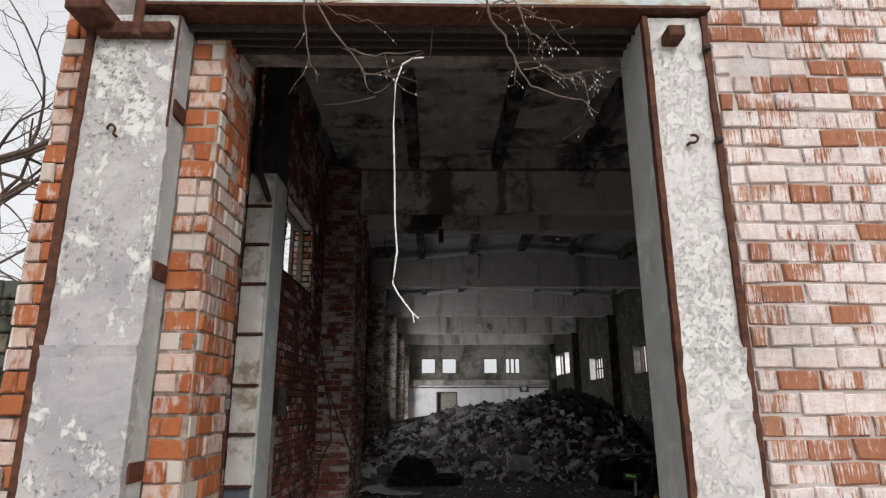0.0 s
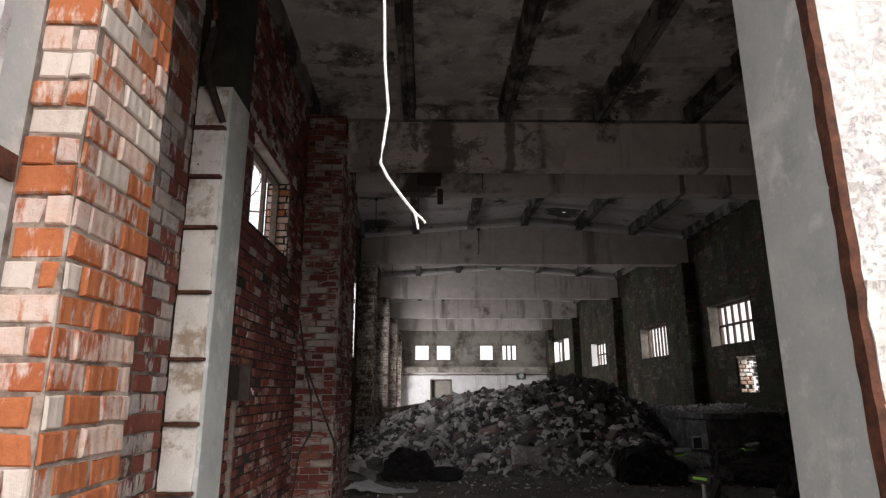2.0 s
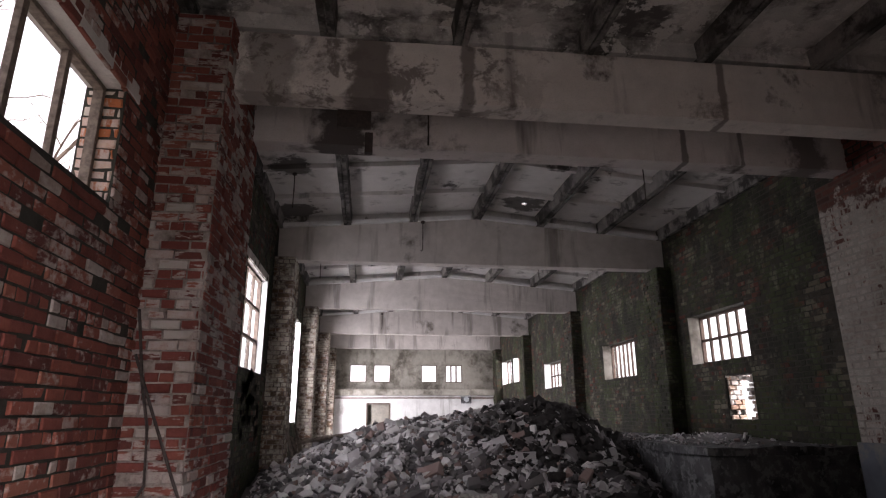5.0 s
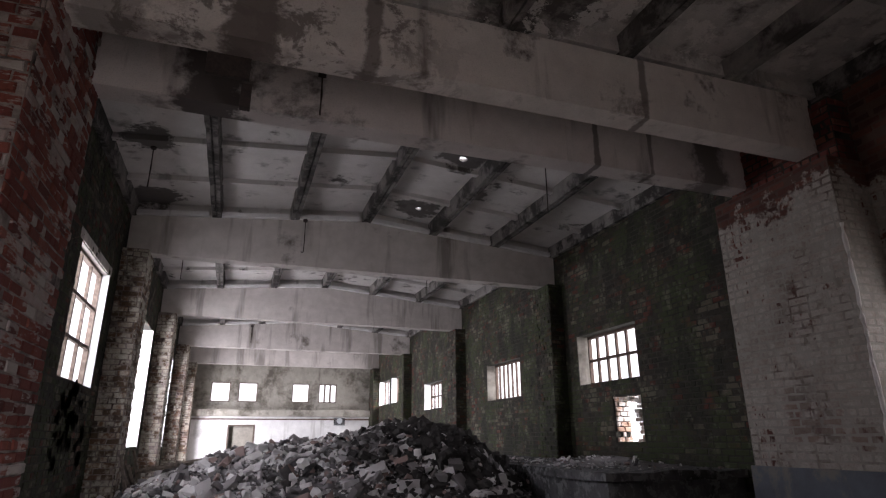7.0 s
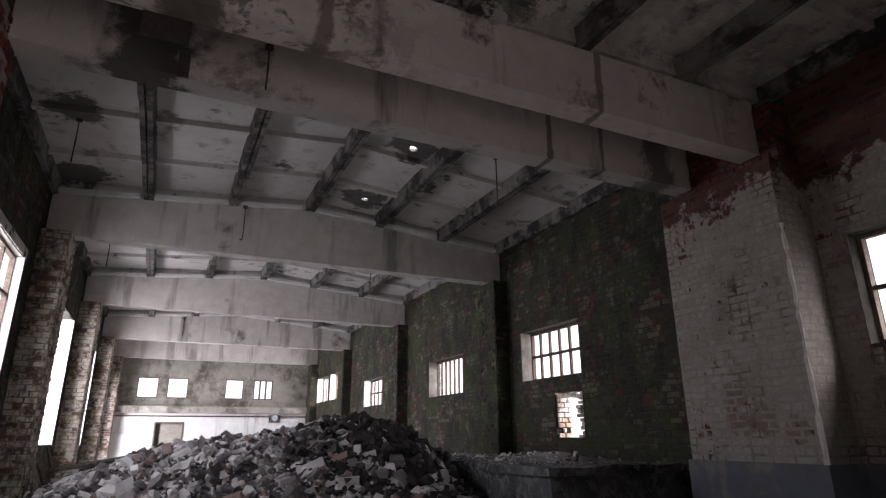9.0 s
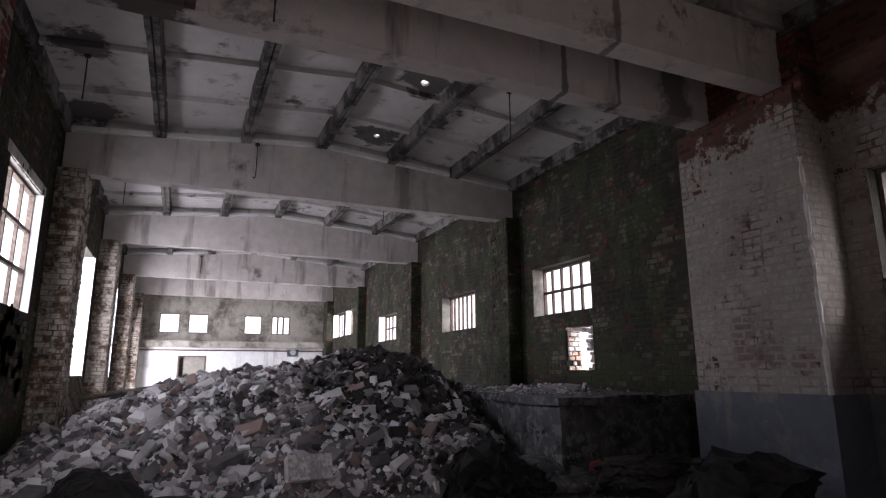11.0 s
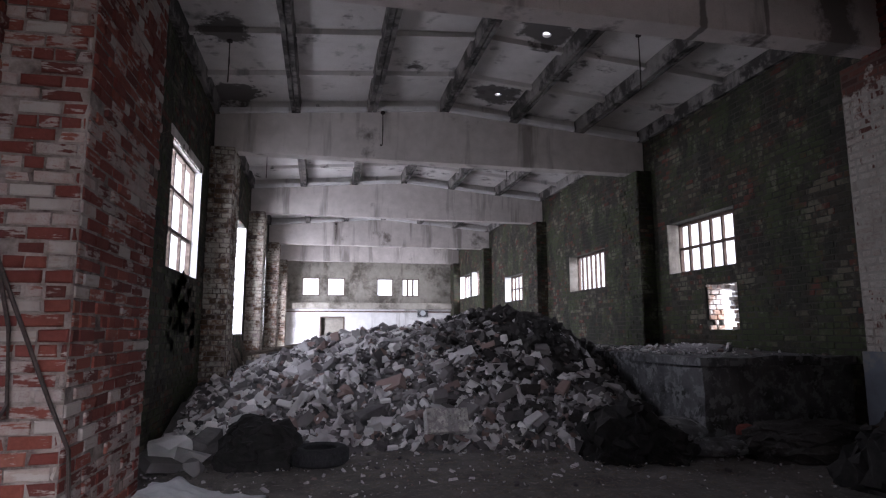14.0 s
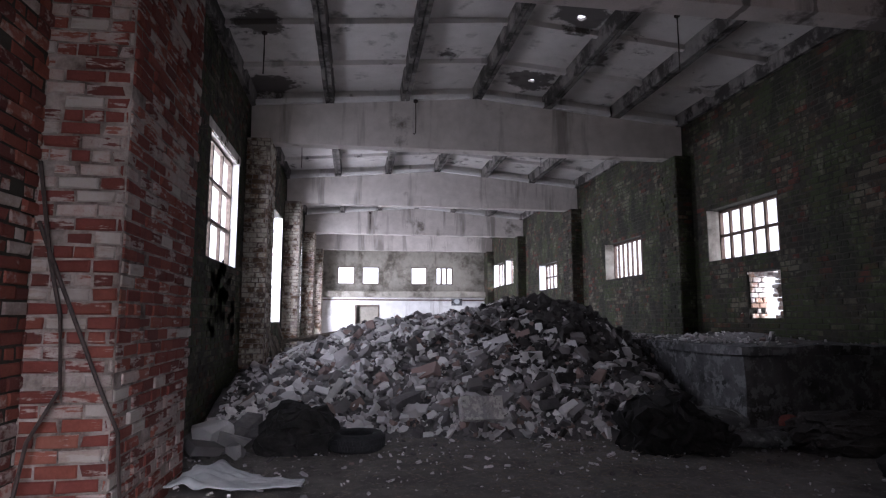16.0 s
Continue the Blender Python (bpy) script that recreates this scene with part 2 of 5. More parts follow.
SOOTY_RED = brick_material("sooty_red_brick", [(0, (0.13, 0.035, 0.028)), (0.3, (0.16, 0.045, 0.032)), (0.55, (0.09, 0.028, 0.022)), (0.8, (0.19, 0.07, 0.05))],
                           0.8, (0.24, 0.21, 0.19), 0.54, 0.62, None, 1.4, (5, 5, 4))
BEAM = concrete_material("beam_concrete", (0.66, 0.61, 0.58), (0.52, 0.48, 0.45), 0.60, 0.70, (0.19, 0.165, 0.145), relief=0.3, drips=0.53)
DAMP_BEAM = concrete_material("damp_beam_concrete", (0.64, 0.58, 0.54), (0.52, 0.47, 0.44), 0.56, 0.64, (0.14, 0.115, 0.105), relief=0.35, mottle=1.7, bands=((-0.95, 0.35, 0.6), (0.15, 0.30, 0.95), (1.25, 0.10, 0.8), (4.35, 0.06, 0.8)))
JOINT_BEAM = concrete_material("streaked_beam_concrete", (0.64, 0.58, 0.56), (0.54, 0.49, 0.47), 0.58, 0.68, (0.10, 0.085, 0.08), relief=0.25, bands=((-0.2, 0.42, 1.0), (4.45, 0.05, 0.8), (5.3, 0.04, 0.7), (6.3, 0.3, 0.8)))
CEILING = concrete_material("ceiling_concrete", (0.70, 0.67, 0.65), (0.60, 0.57, 0.55), 0.61, 0.67, (0.09, 0.08, 0.075), scale=1.0, relief=0.25,
                            spots=((3.7, 13.85, 0.45), (3.6, 16.35, 0.5), (-1.3, 14.3, 0.4), (-1.5, 16.7, 0.55), (3.0, 12.4, 0.3), (4.4, 15.2, 0.3)))
DAMP = concrete_material("damp_ceiling_concrete", (0.52, 0.485, 0.46), (0.38, 0.355, 0.34), 0.50, 0.62, (0.09, 0.08, 0.075), (0.56, 0.525, 0.50), 0.9, 0.35, 2.2)
# same concrete as the slabs, with shade and dirt put into its colour
SHADED_RIB = concrete_material("shaded_dirty_rib_concrete", (0.26, 0.24, 0.225), (0.13, 0.12, 0.115), 0.46, 0.56, (0.04, 0.036, 0.033), scale=1.8)
def jamb_material(name, tones, flaked):
    k = Mat(name, 0.9)
    col = k.ramp(k.noise(2.2, 7, 0.68), [(0.35, tones[0]), (0.5, tones[1]), (0.65, tones[2])])
    film = k.noise(7.5, 11, 0.76, k.scaled(1.0, 1.0, 0.75), distort=0.2)
    zone = k.noise(0.9, 3, 0.5)
    flake = k.math("ADD", film, k.math("MULTIPLY", k.math("SUBTRACT", zone, 0.5), 0.35))
    col = k.mix(k.math("MULTIPLY", k.mask(flake, 0.485, 0.54), flaked), col, (0.76, 0.74, 0.70))
    grey = k.noise(5.0, 9, 0.7, k.scaled(1.0, 1.0, 0.7), distort=0.5)
    col = k.mix(k.math("MULTIPLY", k.mask(grey, 0.57, 0.61), 0.5 * flaked), col, (0.38, 0.38, 0.37))
    pit = k.noise(26, 7, 0.75)
    deep = k.mask(k.math("ADD", pit, k.math("MULTIPLY", k.math("SUBTRACT", zone, 0.5), 0.3)), 0.575, 0.63)
    col = k.mix(k.math("MULTIPLY", deep, 0.8 * flaked), col, (0.20, 0.17, 0.15))
    height = k.math("ADD", k.math("MULTIPLY", k.noise(70, 6, 0.7), 0.4), k.math("SUBTRACT", k.mask(flake, 0.50, 0.54), k.math("MULTIPLY", deep, 1.2)))
    return k.done(col, height, 0.6, 0.014)


JAMB = jamb_material("peeling_jamb_concrete", ((0.37, 0.36, 0.37), (0.46, 0.42, 0.43), (0.55, 0.52, 0.495)), 0.95)
PALE_JAMB = jamb_material("pale_jamb_plaster", ((0.66, 0.61, 0.60), (0.72, 0.67, 0.655), (0.70, 0.69, 0.655)), 0.5)
JAMB_SIDE = concrete_material("grey_jamb_side", (0.52, 0.54, 0.52), (0.38, 0.40, 0.385), 0.52, 0.62, (0.62, 0.62, 0.60), (0.45, 0.46, 0.45), 2.4, 0.22, 5.0)
LIME = concrete_material("lime_plaster", (0.82, 0.81, 0.80), (0.68, 0.67, 0.66), 0.58, 0.74, (0.36, 0.34, 0.31), None, 0.5)
PANEL = concrete_material("dirty_limewashed_panel", (0.78, 0.75, 0.71), (0.62, 0.58, 0.53), 0.50, 0.60, (0.36, 0.28, 0.21), None, 3.2)
GREY_PAINT = concrete_material("grey_dado_paint", (0.14, 0.155, 0.185), (0.10, 0.11, 0.13), 0.54, 0.62, (0.20, 0.185, 0.17), None, 1.2)
SLAB = concrete_material("rough_slab", (0.15, 0.15, 0.155), (0.075, 0.075, 0.078), 0.50, 0.60, (0.035, 0.034, 0.033), (0.20, 0.20, 0.205), 1.4)
# for the unseen slab that bounces light inside the gate
BOUNCE_PALE = concrete_material("stained_bounce_concrete", (0.50, 0.48, 0.44), (0.38, 0.36, 0.33), 0.54, 0.64, (0.14, 0.12, 0.10), None, 1.4)
STAINED = concrete_material("stained_end_plaster", (0.42, 0.39, 0.34), (0.30, 0.28, 0.24), 0.48, 0.60, (0.13, 0.115, 0.095), None, 0.7)


def plain(name, a, b, rough=0.7, metal=0.0, scale=12.0, bump=0.2):
    k = Mat(name, rough, metal)
    return k.done(k.ramp(k.noise(scale, 6, 0.65), [(0.35, a), (0.65, b)]), k.noise(scale * 4, 5, 0.65), bump, 0.006)


RUST = plain("rusty_steel", (0.055, 0.025, 0.018), (0.15, 0.06, 0.035), 0.85, 0.2, 14)
DARK_STEEL = plain("dark_steel", (0.035, 0.028, 0.026), (0.07, 0.05, 0.045), 0.75, 0.3, 20)


def lintel_material():
    k = Mat("peeling_blue_white_paint", 0.75)
    col = k.ramp(k.noise(4, 6, 0.6), [(0.3, (0.42, 0.50, 0.54)), (0.7, (0.62, 0.66, 0.64))])
    rust = k.noise(2.0, 7, 0.7, k.scaled(1, 1, 3))
    col = k.mix(k.mask(rust, 0.5, 0.62), col, (0.36, 0.25, 0.15))
    return k.done(col, rust, 0.3, 0.01)


LINTEL = lintel_material()
FRAME = plain("weathered_window_wood", (0.10, 0.075, 0.06), (0.22, 0.17, 0.14), 0.8, 0, 18)
BAR = plain("window_bar_steel", (0.05, 0.035, 0.03), (0.12, 0.08, 0.06), 0.8, 0.2, 18)


def rubble_material():
    k = Mat("broken_brick_and_plaster", 0.92)
    col = k.ramp(k.random(), [(0, (0.20, 0.185, 0.185)), (0.24, (0.54, 0.515, 0.52)), (0.46, (0.27, 0.19, 0.17)), (0.54, (0.08, 0.075, 0.077)), (0.73, (0.68, 0.66, 0.66)), (0.92, (0.82, 0.79, 0.78))])
    col.node.color_ramp.interpolation = "CONSTANT"
    dust = k.noise(4, 6, 0.7)
    col = k.mix(k.math("MULTIPLY", k.mask(dust, 0.4, 0.75), 0.35), col, (0.36, 0.335, 0.335))
    soil = k.noise(0.55, 3, 0.5)
    col = k.mix(k.math("MULTIPLY", k.mask(soil, 0.55, 0.68), 0.8), col, (0.075, 0.068, 0.066))
    return k.done(col, k.noise(30, 6, 0.7), 0.6, 0.02)


RUBBLE = rubble_material()
LIMED_CORE = concrete_material("limewashed_joints", (0.33, 0.305, 0.275), (0.24, 0.22, 0.20), 0.55, 0.66, (0.085, 0.05, 0.04), None, 1.2, bare=(4.46, 1.9))


def earth_material(name, a, b, c):
    k = Mat(name, 0.97)
    col = k.ramp(k.noise(2.2, 7, 0.7), [(0.3, a), (0.6, b)])
    col = k.mix(k.mask(k.noise(14, 6, 0.75), 0.56, 0.66), col, c)
    return k.done(col, k.noise(18, 8, 0.75), 0.8, 0.03)


FLOOR = earth_material("littered_dirt_floor", (0.08, 0.074, 0.07), (0.18, 0.164, 0.153), (0.32, 0.285, 0.255))
EARTH = earth_material("yard_gravel", (0.36, 0.34, 0.31), (0.48, 0.455, 0.42), (0.26, 0.25, 0.2))
PILE = earth_material("rubble_dust", (0.10, 0.092, 0.094), (0.20, 0.186, 0.19), (0.30, 0.28, 0.28))
DARK_SOIL = earth_material("dark_dug_soil", (0.03, 0.027, 0.026), (0.06, 0.054, 0.052), (0.11, 0.10, 0.098))
# near-black of the mounds that stand for shade, and of the tar paper
SHADE_AND_TAR = plain("black_shade_and_tar", (0.012, 0.011, 0.011), (0.03, 0.028, 0.027), 0.95, 0, 9, 0.6)
RUBBER = plain("worn_black_rubber", (0.018, 0.018, 0.02), (0.035, 0.035, 0.037), 0.8, 0, 25)
PALE_SHEET = plain("dusty_pale_sheet", (0.38, 0.40, 0.42), (0.50, 0.51, 0.52), 0.7, 0, 6)
WHITE_WIRE = plain("white_cable_sheath", (0.72, 0.70, 0.68), (0.80, 0.78, 0.76), 0.5, 0, 30)
BARK = plain("twig_bark", (0.10, 0.07, 0.055), (0.19, 0.14, 0.11), 0.9, 0, 40)
BUD = plain("pale_bud", (0.45, 0.42, 0.36), (0.6, 0.56, 0.5), 0.8, 0, 40)
WOOD = plain("grey_old_wood", (0.12, 0.10, 0.085), (0.24, 0.20, 0.17), 0.9, 0, 16)

# ---- building tools ----
rng = random.Random(7)


def mesh_of(name, verts, faces, material):
    me = bpy.data.meshes.new(name)
    me.from_pydata(verts, [], faces)
    me.update()
    me.materials.append(material)
    return me


def bm_mesh(name, bm, material):
    me = bpy.data.meshes.new(name)
    bm.to_mesh(me)
    bm.free()
    me.materials.append(material)
    return me


def part(name, bm, material, parent=None, label=""):
    """One mesh object under a thing."""
    ob = new(name, bm_mesh(name, bm, material))
    ob.parent = parent
    return tagged(ob, label)


def empty(name, x, y, z, label, category, group=""):
    ob = new(name)
    ob.location = (x, y, z)
    ob.empty_display_size = 0.1
    return tagged(ob, label, category, group)


def box(bm, x0, x1, y0, y1, z0, z1, m=None):
    vs = [bm.verts.new((x, y, z)) for z in (z0, z1) for y in (y0, y1) for x in (x0, x1)]
    if m is not None:
        for v in vs:
            v.co = m @ v.co
    for f in ((0, 2, 3, 1), (4, 5, 7, 6), (0, 1, 5, 4), (2, 6, 7, 3), (0, 4, 6, 2), (1, 3, 7, 5)):
        bm.faces.new([vs[k] for k in f])
    return vs


def block(x0, x1, y0, y1, z0, z1, bevel=0.0, m=None):
    bm = bmesh.new()
    box(bm, x0, x1, y0, y1, z0, z1, m)
    if bevel:
        bmesh.ops.bevel(bm, geom=bm.edges[:], offset=bevel, segments=2, affect="EDGES", profile=0.6)
    return bm


def prism(bm, outline, y0, y1):
    """An outline in x and z, drawn out along y."""
    a = [bm.verts.new((x, y0, z)) for x, z in outline]
    b = [bm.verts.new((x, y1, z)) for x, z in outline]
    n = len(outline)
    bm.faces.new(a)
    bm.faces.new(b[::-1])
    for k in range(n):
        bm.faces.new((a[k], b[k], b[(k + 1) % n], a[(k + 1) % n]))


def tube(bm, points, radii, sides=6):
    """A round rod along points, tapering by radii."""
    rings = []
    pts = [Vector(p) for p in points]
    for k, p in enumerate(pts):
        d = (pts[min(k + 1, len(pts) - 1)] - pts[max(k - 1, 0)]).normalized()
        q = d.to_track_quat("Z", "Y")
        rings.append([bm.verts.new(p + q @ Vector((radii[k] * math.cos(2 * math.pi * s / sides), radii[k] * math.sin(2 * math.pi * s / sides), 0))) for s in range(sides)])
    for r0, r1 in zip(rings, rings[1:]):
        for s in range(sides):
            bm.faces.new((r0[s], r0[(s + 1) % sides], r1[(s + 1) % sides], r1[s]))
    bm.faces.new(rings[0][::-1])
    bm.faces.new(rings[-1])


def roughen(bm, amount, scale, seed=0.0):
    for v in bm.verts:
        v.co += amount * noise.noise_vector(v.co * scale + Vector((seed, seed, seed)))


def cells(a0, a1, z0, z1, holes):
    """The rectangles of a wall that remain round its openings."""
    aa = sorted({a0, a1, *[min(max(v, a0), a1) for h in holes for v in h[:2]]})
    zz = sorted({z0, z1, *[min(max(v, z0), z1) for h in holes for v in h[2:]]})
    for p, q in zip(aa, aa[1:]):
        for r, s in zip(zz, zz[1:]):
            if not any(h[0] < (p + q) / 2 < h[1] and h[2] < (r + s) / 2 < h[3] for h in holes):
                yield p, q, r, s


def wall(name, axis, place, thick, a0, a1, z0, z1, holes, material, label):
    """A wall along x or y at place, with thickness and openings."""
    bm = bmesh.new()
    for p, q, r, s in cells(a0, a1, z0, z1, holes):
        if axis == "y":
            box(bm, min(place, place + thick), max(place, place + thick), p, q, r, s)
        else:
            box(bm, p, q, min(place, place + thick), max(place, place + thick), r, s)
    bmesh.ops.remove_doubles(bm, verts=bm.verts, dist=1e-5)
    ob = part(name, bm, material)
    return tagged(ob, label, "wall", kind="structure")


def brick_shape(l, h, d, c=0.007, worn=None):
    """A brick with worn arrises: its face looks along -y, its back is open."""
    x, z = l / 2, h / 2
    v = [(-x, d, -z), (x, d, -z), (x, d, z), (-x, d, z), (-x, c, -z), (x, c, -z), (x, c, z), (-x, c, z),
         (-x + c, 0, -z + c), (x - c, 0, -z + c), (x - c, 0, z - c), (-x + c, 0, z - c)]
    if worn:  # chipped corners and uneven edges
        for k in range(4):
            dx, dz = worn.uniform(-0.003, 0.007), worn.uniform(-0.003, 0.006)
            if worn.random() < 0.1:
                dx, dz = dx + 0.018, dz + 0.008
            sx, sz = (1, -1, -1, 1)[k], (1, 1, -1, -1)[k]
            for j in (k + 4, k + 8):
                v[j] = (v[j][0] + sx * dx, v[j][1], v[j][2] + sz * dz)
    f = [(8, 9, 10, 11)]
    for k in range(4):
        j = (k + 1) % 4
        f += [(4 + k, 4 + j, 8 + j, 8 + k), (k, j, 4 + j, 4 + k)]
    return v, f


SHARED_BRICK = {}


def bricks(parent, origin, along, length, z0, z1, course, unit, holes, material, depth=0.03, proud=0.012, joint=0.012, pick=None, seed=1, gaps=0.0, rows=None):
    """Courses of bricks on a wall's face. along: the way in which they run; the face looks to its right-hand side.
    holes: openings in metres along the wall and in height; pick: the stretch in which each brick is an object."""
    r = random.Random(seed)
    u = Vector(along).normalized()
    n = Vector((u.y, -u.x, 0))
    turn = Matrix(((u.x, -n.x, 0), (u.y, -n.y, 0), (0, 0, 1)))
    verts, faces, k = [], [], 0
    z = z0
    while z + 0.5 * course < z1:
        top = min(z + course, z1)
        header = r.random() < 0.22
        size = unit / 2 if header else unit
        a = -size * (0.5 if k % 2 else 0.0) - r.random() * 0.02
        spans = []
        while a < length:
            spans.append((max(a, 0.0), min(a + size, length)))
            a += size
        blocked = [h for h in holes if h[2] < (z + top) / 2 < h[3]]
        for lo, hi in spans:
            bits = [(lo, hi)]
            for h in blocked:
                bits = [b for p, q in bits for b in ((p, min(q, h[0])), (max(p, h[1]), q)) if b[1] - b[0] > 0.02]
            for p, q in bits:
                if q - p < 0.035 or r.random() < gaps:
                    continue
                l, h = q - p - joint * r.uniform(0.6, 1.5), top - z - joint * r.uniform(0.7, 1.3)
                out = proud + r.gauss(0, min(0.006, 0.5 * proud)) - (0.022 if r.random() < 0.012 else 0)
                mid = (p + q) / 2
                tilt = Matrix.Rotation(r.gauss(0, 0.010), 3, "Y") @ Matrix.Rotation(r.gauss(0, 0.014), 3, "Z")
                place = Vector(origin) + u * mid + n * out + Vector((0, 0, (z + top) / 2))
                if pick and pick[0] < mid < pick[1] and pick[2] < z < pick[3]:
                    key = (round(l, 2), round(h, 2), material.name, r.randrange(8))
                    if key not in SHARED_BRICK:
                        SHARED_BRICK[key] = mesh_of("brick", *brick_shape(key[0], key[1], depth, 0.007, r), material)
                    ob = new("brick", SHARED_BRICK[key])
                    ob.parent = parent
                    ob.matrix_basis = Matrix.Translation(place) @ (turn @ tilt).to_4x4()
                    continue
                v, f = brick_shape(l, h, depth, 0.006 + 0.004 * r.random(), r)
                base = len(verts)
                m = turn @ tilt
                verts += [tuple(place + m @ Vector(c)) for c in v]
                faces += [tuple(base + j for j in g) for g in f]
        z, k = z + course, k + 1
    ob = new("brickwork", mesh_of("brickwork", verts, faces, material))
    ob.parent = parent
    return tagged(ob, kind="stuff")


# ---- plan ----
WL, WR = -1.86, 7.2              # inner faces of the side walls
OUT_L, OUT_R = -2.44, 7.56       # outer faces
FRONT, FRONT_IN = 3.44, 3.92     # gate wall
FAR = 36.0
BACK_TOP = 6.9
MID = (WL + WR) / 2
BEAMS = [11.12, 17.05, 23.15, 29.3, 35.0]
LEFT_WINDOWS = [(7.12, 8.85, 3.2, 4.22), (14.15, 16.15, 2.35, 4.2), (20.2, 22.4, 1.35, 4.3), (26.3, 28.5, 1.3, 4.3), (31.8, 34.2, 0.2, 3.6)]
RIGHT_WINDOWS = [(7.2, 9.35, 2.45, 3.7), (14.3, 16.3, 2.6, 3.62), (19.05, 21.2, 2.55, 3.55), (25.2, 27.25, 2.55, 3.5), (30.6, 32.3, 3.05, 4.2), (32.7, 34.7, 3.05, 4.2)]
FAR_WINDOWS = [(-0.72, 0.16, 3.24, 4.16), (0.53, 1.42, 3.24, 4.16), (3.06, 3.9, 3.24, 4.16), (4.37, 5.28, 3.24, 4.16)]
BROKEN = (14.35, 15.2, 1.45, 2.3)  # hole knocked through the right wall
GATE = (-1.67, 1.41, 0.0, 4.16)


def beam_top(x):
    return 5.62 + 0.38 * (1 - abs(x - MID) / (MID - WL))


# ---- ground ----
bm = bmesh.new()
bmesh.ops.create_grid(bm, x_segments=8, y_segments=8, size=400)
ground = tagged(part("ground", bm, EARTH), "pale trodden gravel of the open yard", "ground", kind="structure")
ground.location = (0, 0, -0.03)
bm = bmesh.new()
bmesh.ops.create_grid(bm, x_segments=110, y_segments=330, size=0.5)
for v in bm.verts:
    v.co = Vector((WL + (v.co.x + 0.5) * (WR - WL), FRONT - 0.3 + (v.co.y + 0.5) * (FAR - FRONT + 0.3), 0))
    v.co.z = 0.02 * noise.noise(v.co * 1.3) + 0.02 * noise.noise(v.co * 5)
for f in bm.faces:
    f.smooth = True
floor = tagged(part("floor", bm, FLOOR), "trampled dirt floor with dust and small litter", "floor", kind="structure")

# unseen pale slab, added to bounce daylight up to the front ceiling
bounce_slab = tagged(part("floor_bounce_slab", block(WL + 0.02, 4.2, FRONT - 0.35, 8.7, -0.05, 0.035, 0.01), BOUNCE_PALE), "unseen pale concrete slab added to bounce light inside the gate", "floor", kind="structure")

# ---- walls ----
wall_left = wall("wall_left", "y", WL, -0.32, 5.86, FAR + 0.5, -0.1, BACK_TOP, LEFT_WINDOWS, SOOTY, "red brick side wall with worn limewash")
wall_recess = wall("wall_left_recess", "y", -1.94, OUT_L + 1.94, FRONT + 0.03, 5.8, -0.1, BACK_TOP, [], MORTAR, "recessed brick wall between gate pier and column")
wall_right = wall("wall_right", "y", WR, OUT_R - WR, FRONT, FAR + 0.5, -0.1, BACK_TOP, [*RIGHT_WINDOWS, BROKEN], SOOTY, "mossy brick side wall with barred windows")
lime_coat = wall("wall_right_limewash", "y", WR, -0.004, FRONT_IN, 9.72, 0.0, 5.7, RIGHT_WINDOWS, LIMED_CORE, "worn limewash over the brick joints")
wall_front = wall("wall_front", "x", FRONT, FRONT_IN - FRONT, -1.86, 7.2, -0.1, BACK_TOP, [(-1.86, 1.84, -0.2, 4.6)], PALE_MORTAR, "ribbed clay brick gate wall with lime smears")
wall_far = wall("wall_far", "x", FAR, 0.5, WL, WR, -0.1, BACK_TOP, FAR_WINDOWS, STAINED, "stained limewashed end wall with small windows")
header = wall("wall_over_gate", "x", FRONT + 0.02, 0.46, -1.86, 1.84, 4.6, BACK_TOP, [], PALE_MORTAR, "brickwork over the gate")

# unseen wall, added to keep low sky light off the hall's right side
wall_sky_block = wall("wall_sky_blocker", "x", -9.0, -0.4, -22, -4.5, -0.1, 8.5, [], SOOTY, "unseen dark wall added to block sky light into the gate")

# ---- ceilings ----
RIBS = [WL + (WR - WL) * k / 6 for k in range(7)]
HOLES = [(3.68, 13.9), (3.62, 16.38)]


def flange_with_hole(bm, x0, x1, y0, y1, top, hx, hy, rad):
    """A slab panel with a ragged hole broken through."""
    ring_n = 16
    inner, outer = [], []
    for k in range(ring_n):
        a = 2 * math.pi * k / ring_n
        rr = rad * (0.75 + 0.5 * abs(noise.noise(Vector((math.cos(a), math.sin(a), hx + hy)))) * 1.5)
        c, s = math.cos(a), math.sin(a)
        inner.append((hx + rr * c, hy + rr * s))
        t = min((x1 - hx) / c if c > 1e-6 else ((x0 - hx) / c if c < -1e-6 else 9e9), (y1 - hy) / s if s > 1e-6 else ((y0 - hy) / s if s < -1e-6 else 9e9))
        outer.append((hx + t * c, hy + t * s))
    low = [[bm.verts.new((x, y, top(x))) for x, y in ring] for ring in (inner, outer)]
    high = [[bm.verts.new((x, y, top(x) + 0.05)) for x, y in ring] for ring in (inner, outer)]
    for k in range(ring_n):
        j = (k + 1) % ring_n
        bm.faces.new((low[0][k], low[0][j], low[1][j], low[1][k]))
        bm.faces.new((high[0][k], high[1][k], high[1][j], high[0][j]))
        bm.faces.new((low[0][k], high[0][k], high[0][j], low[0][j]))
    for cx, cy in ((x0, y0), (x0, y1), (x1, y0), (x1, y1)):
        near = sorted(range(ring_n), key=lambda k: (outer[k][0] - cx) ** 2 + (outer[k][1] - cy) ** 2)[:2]
        c = bm.verts.new((cx, cy, top(cx)))
        bm.faces.new((low[1][near[0]], low[1][near[1]], c))


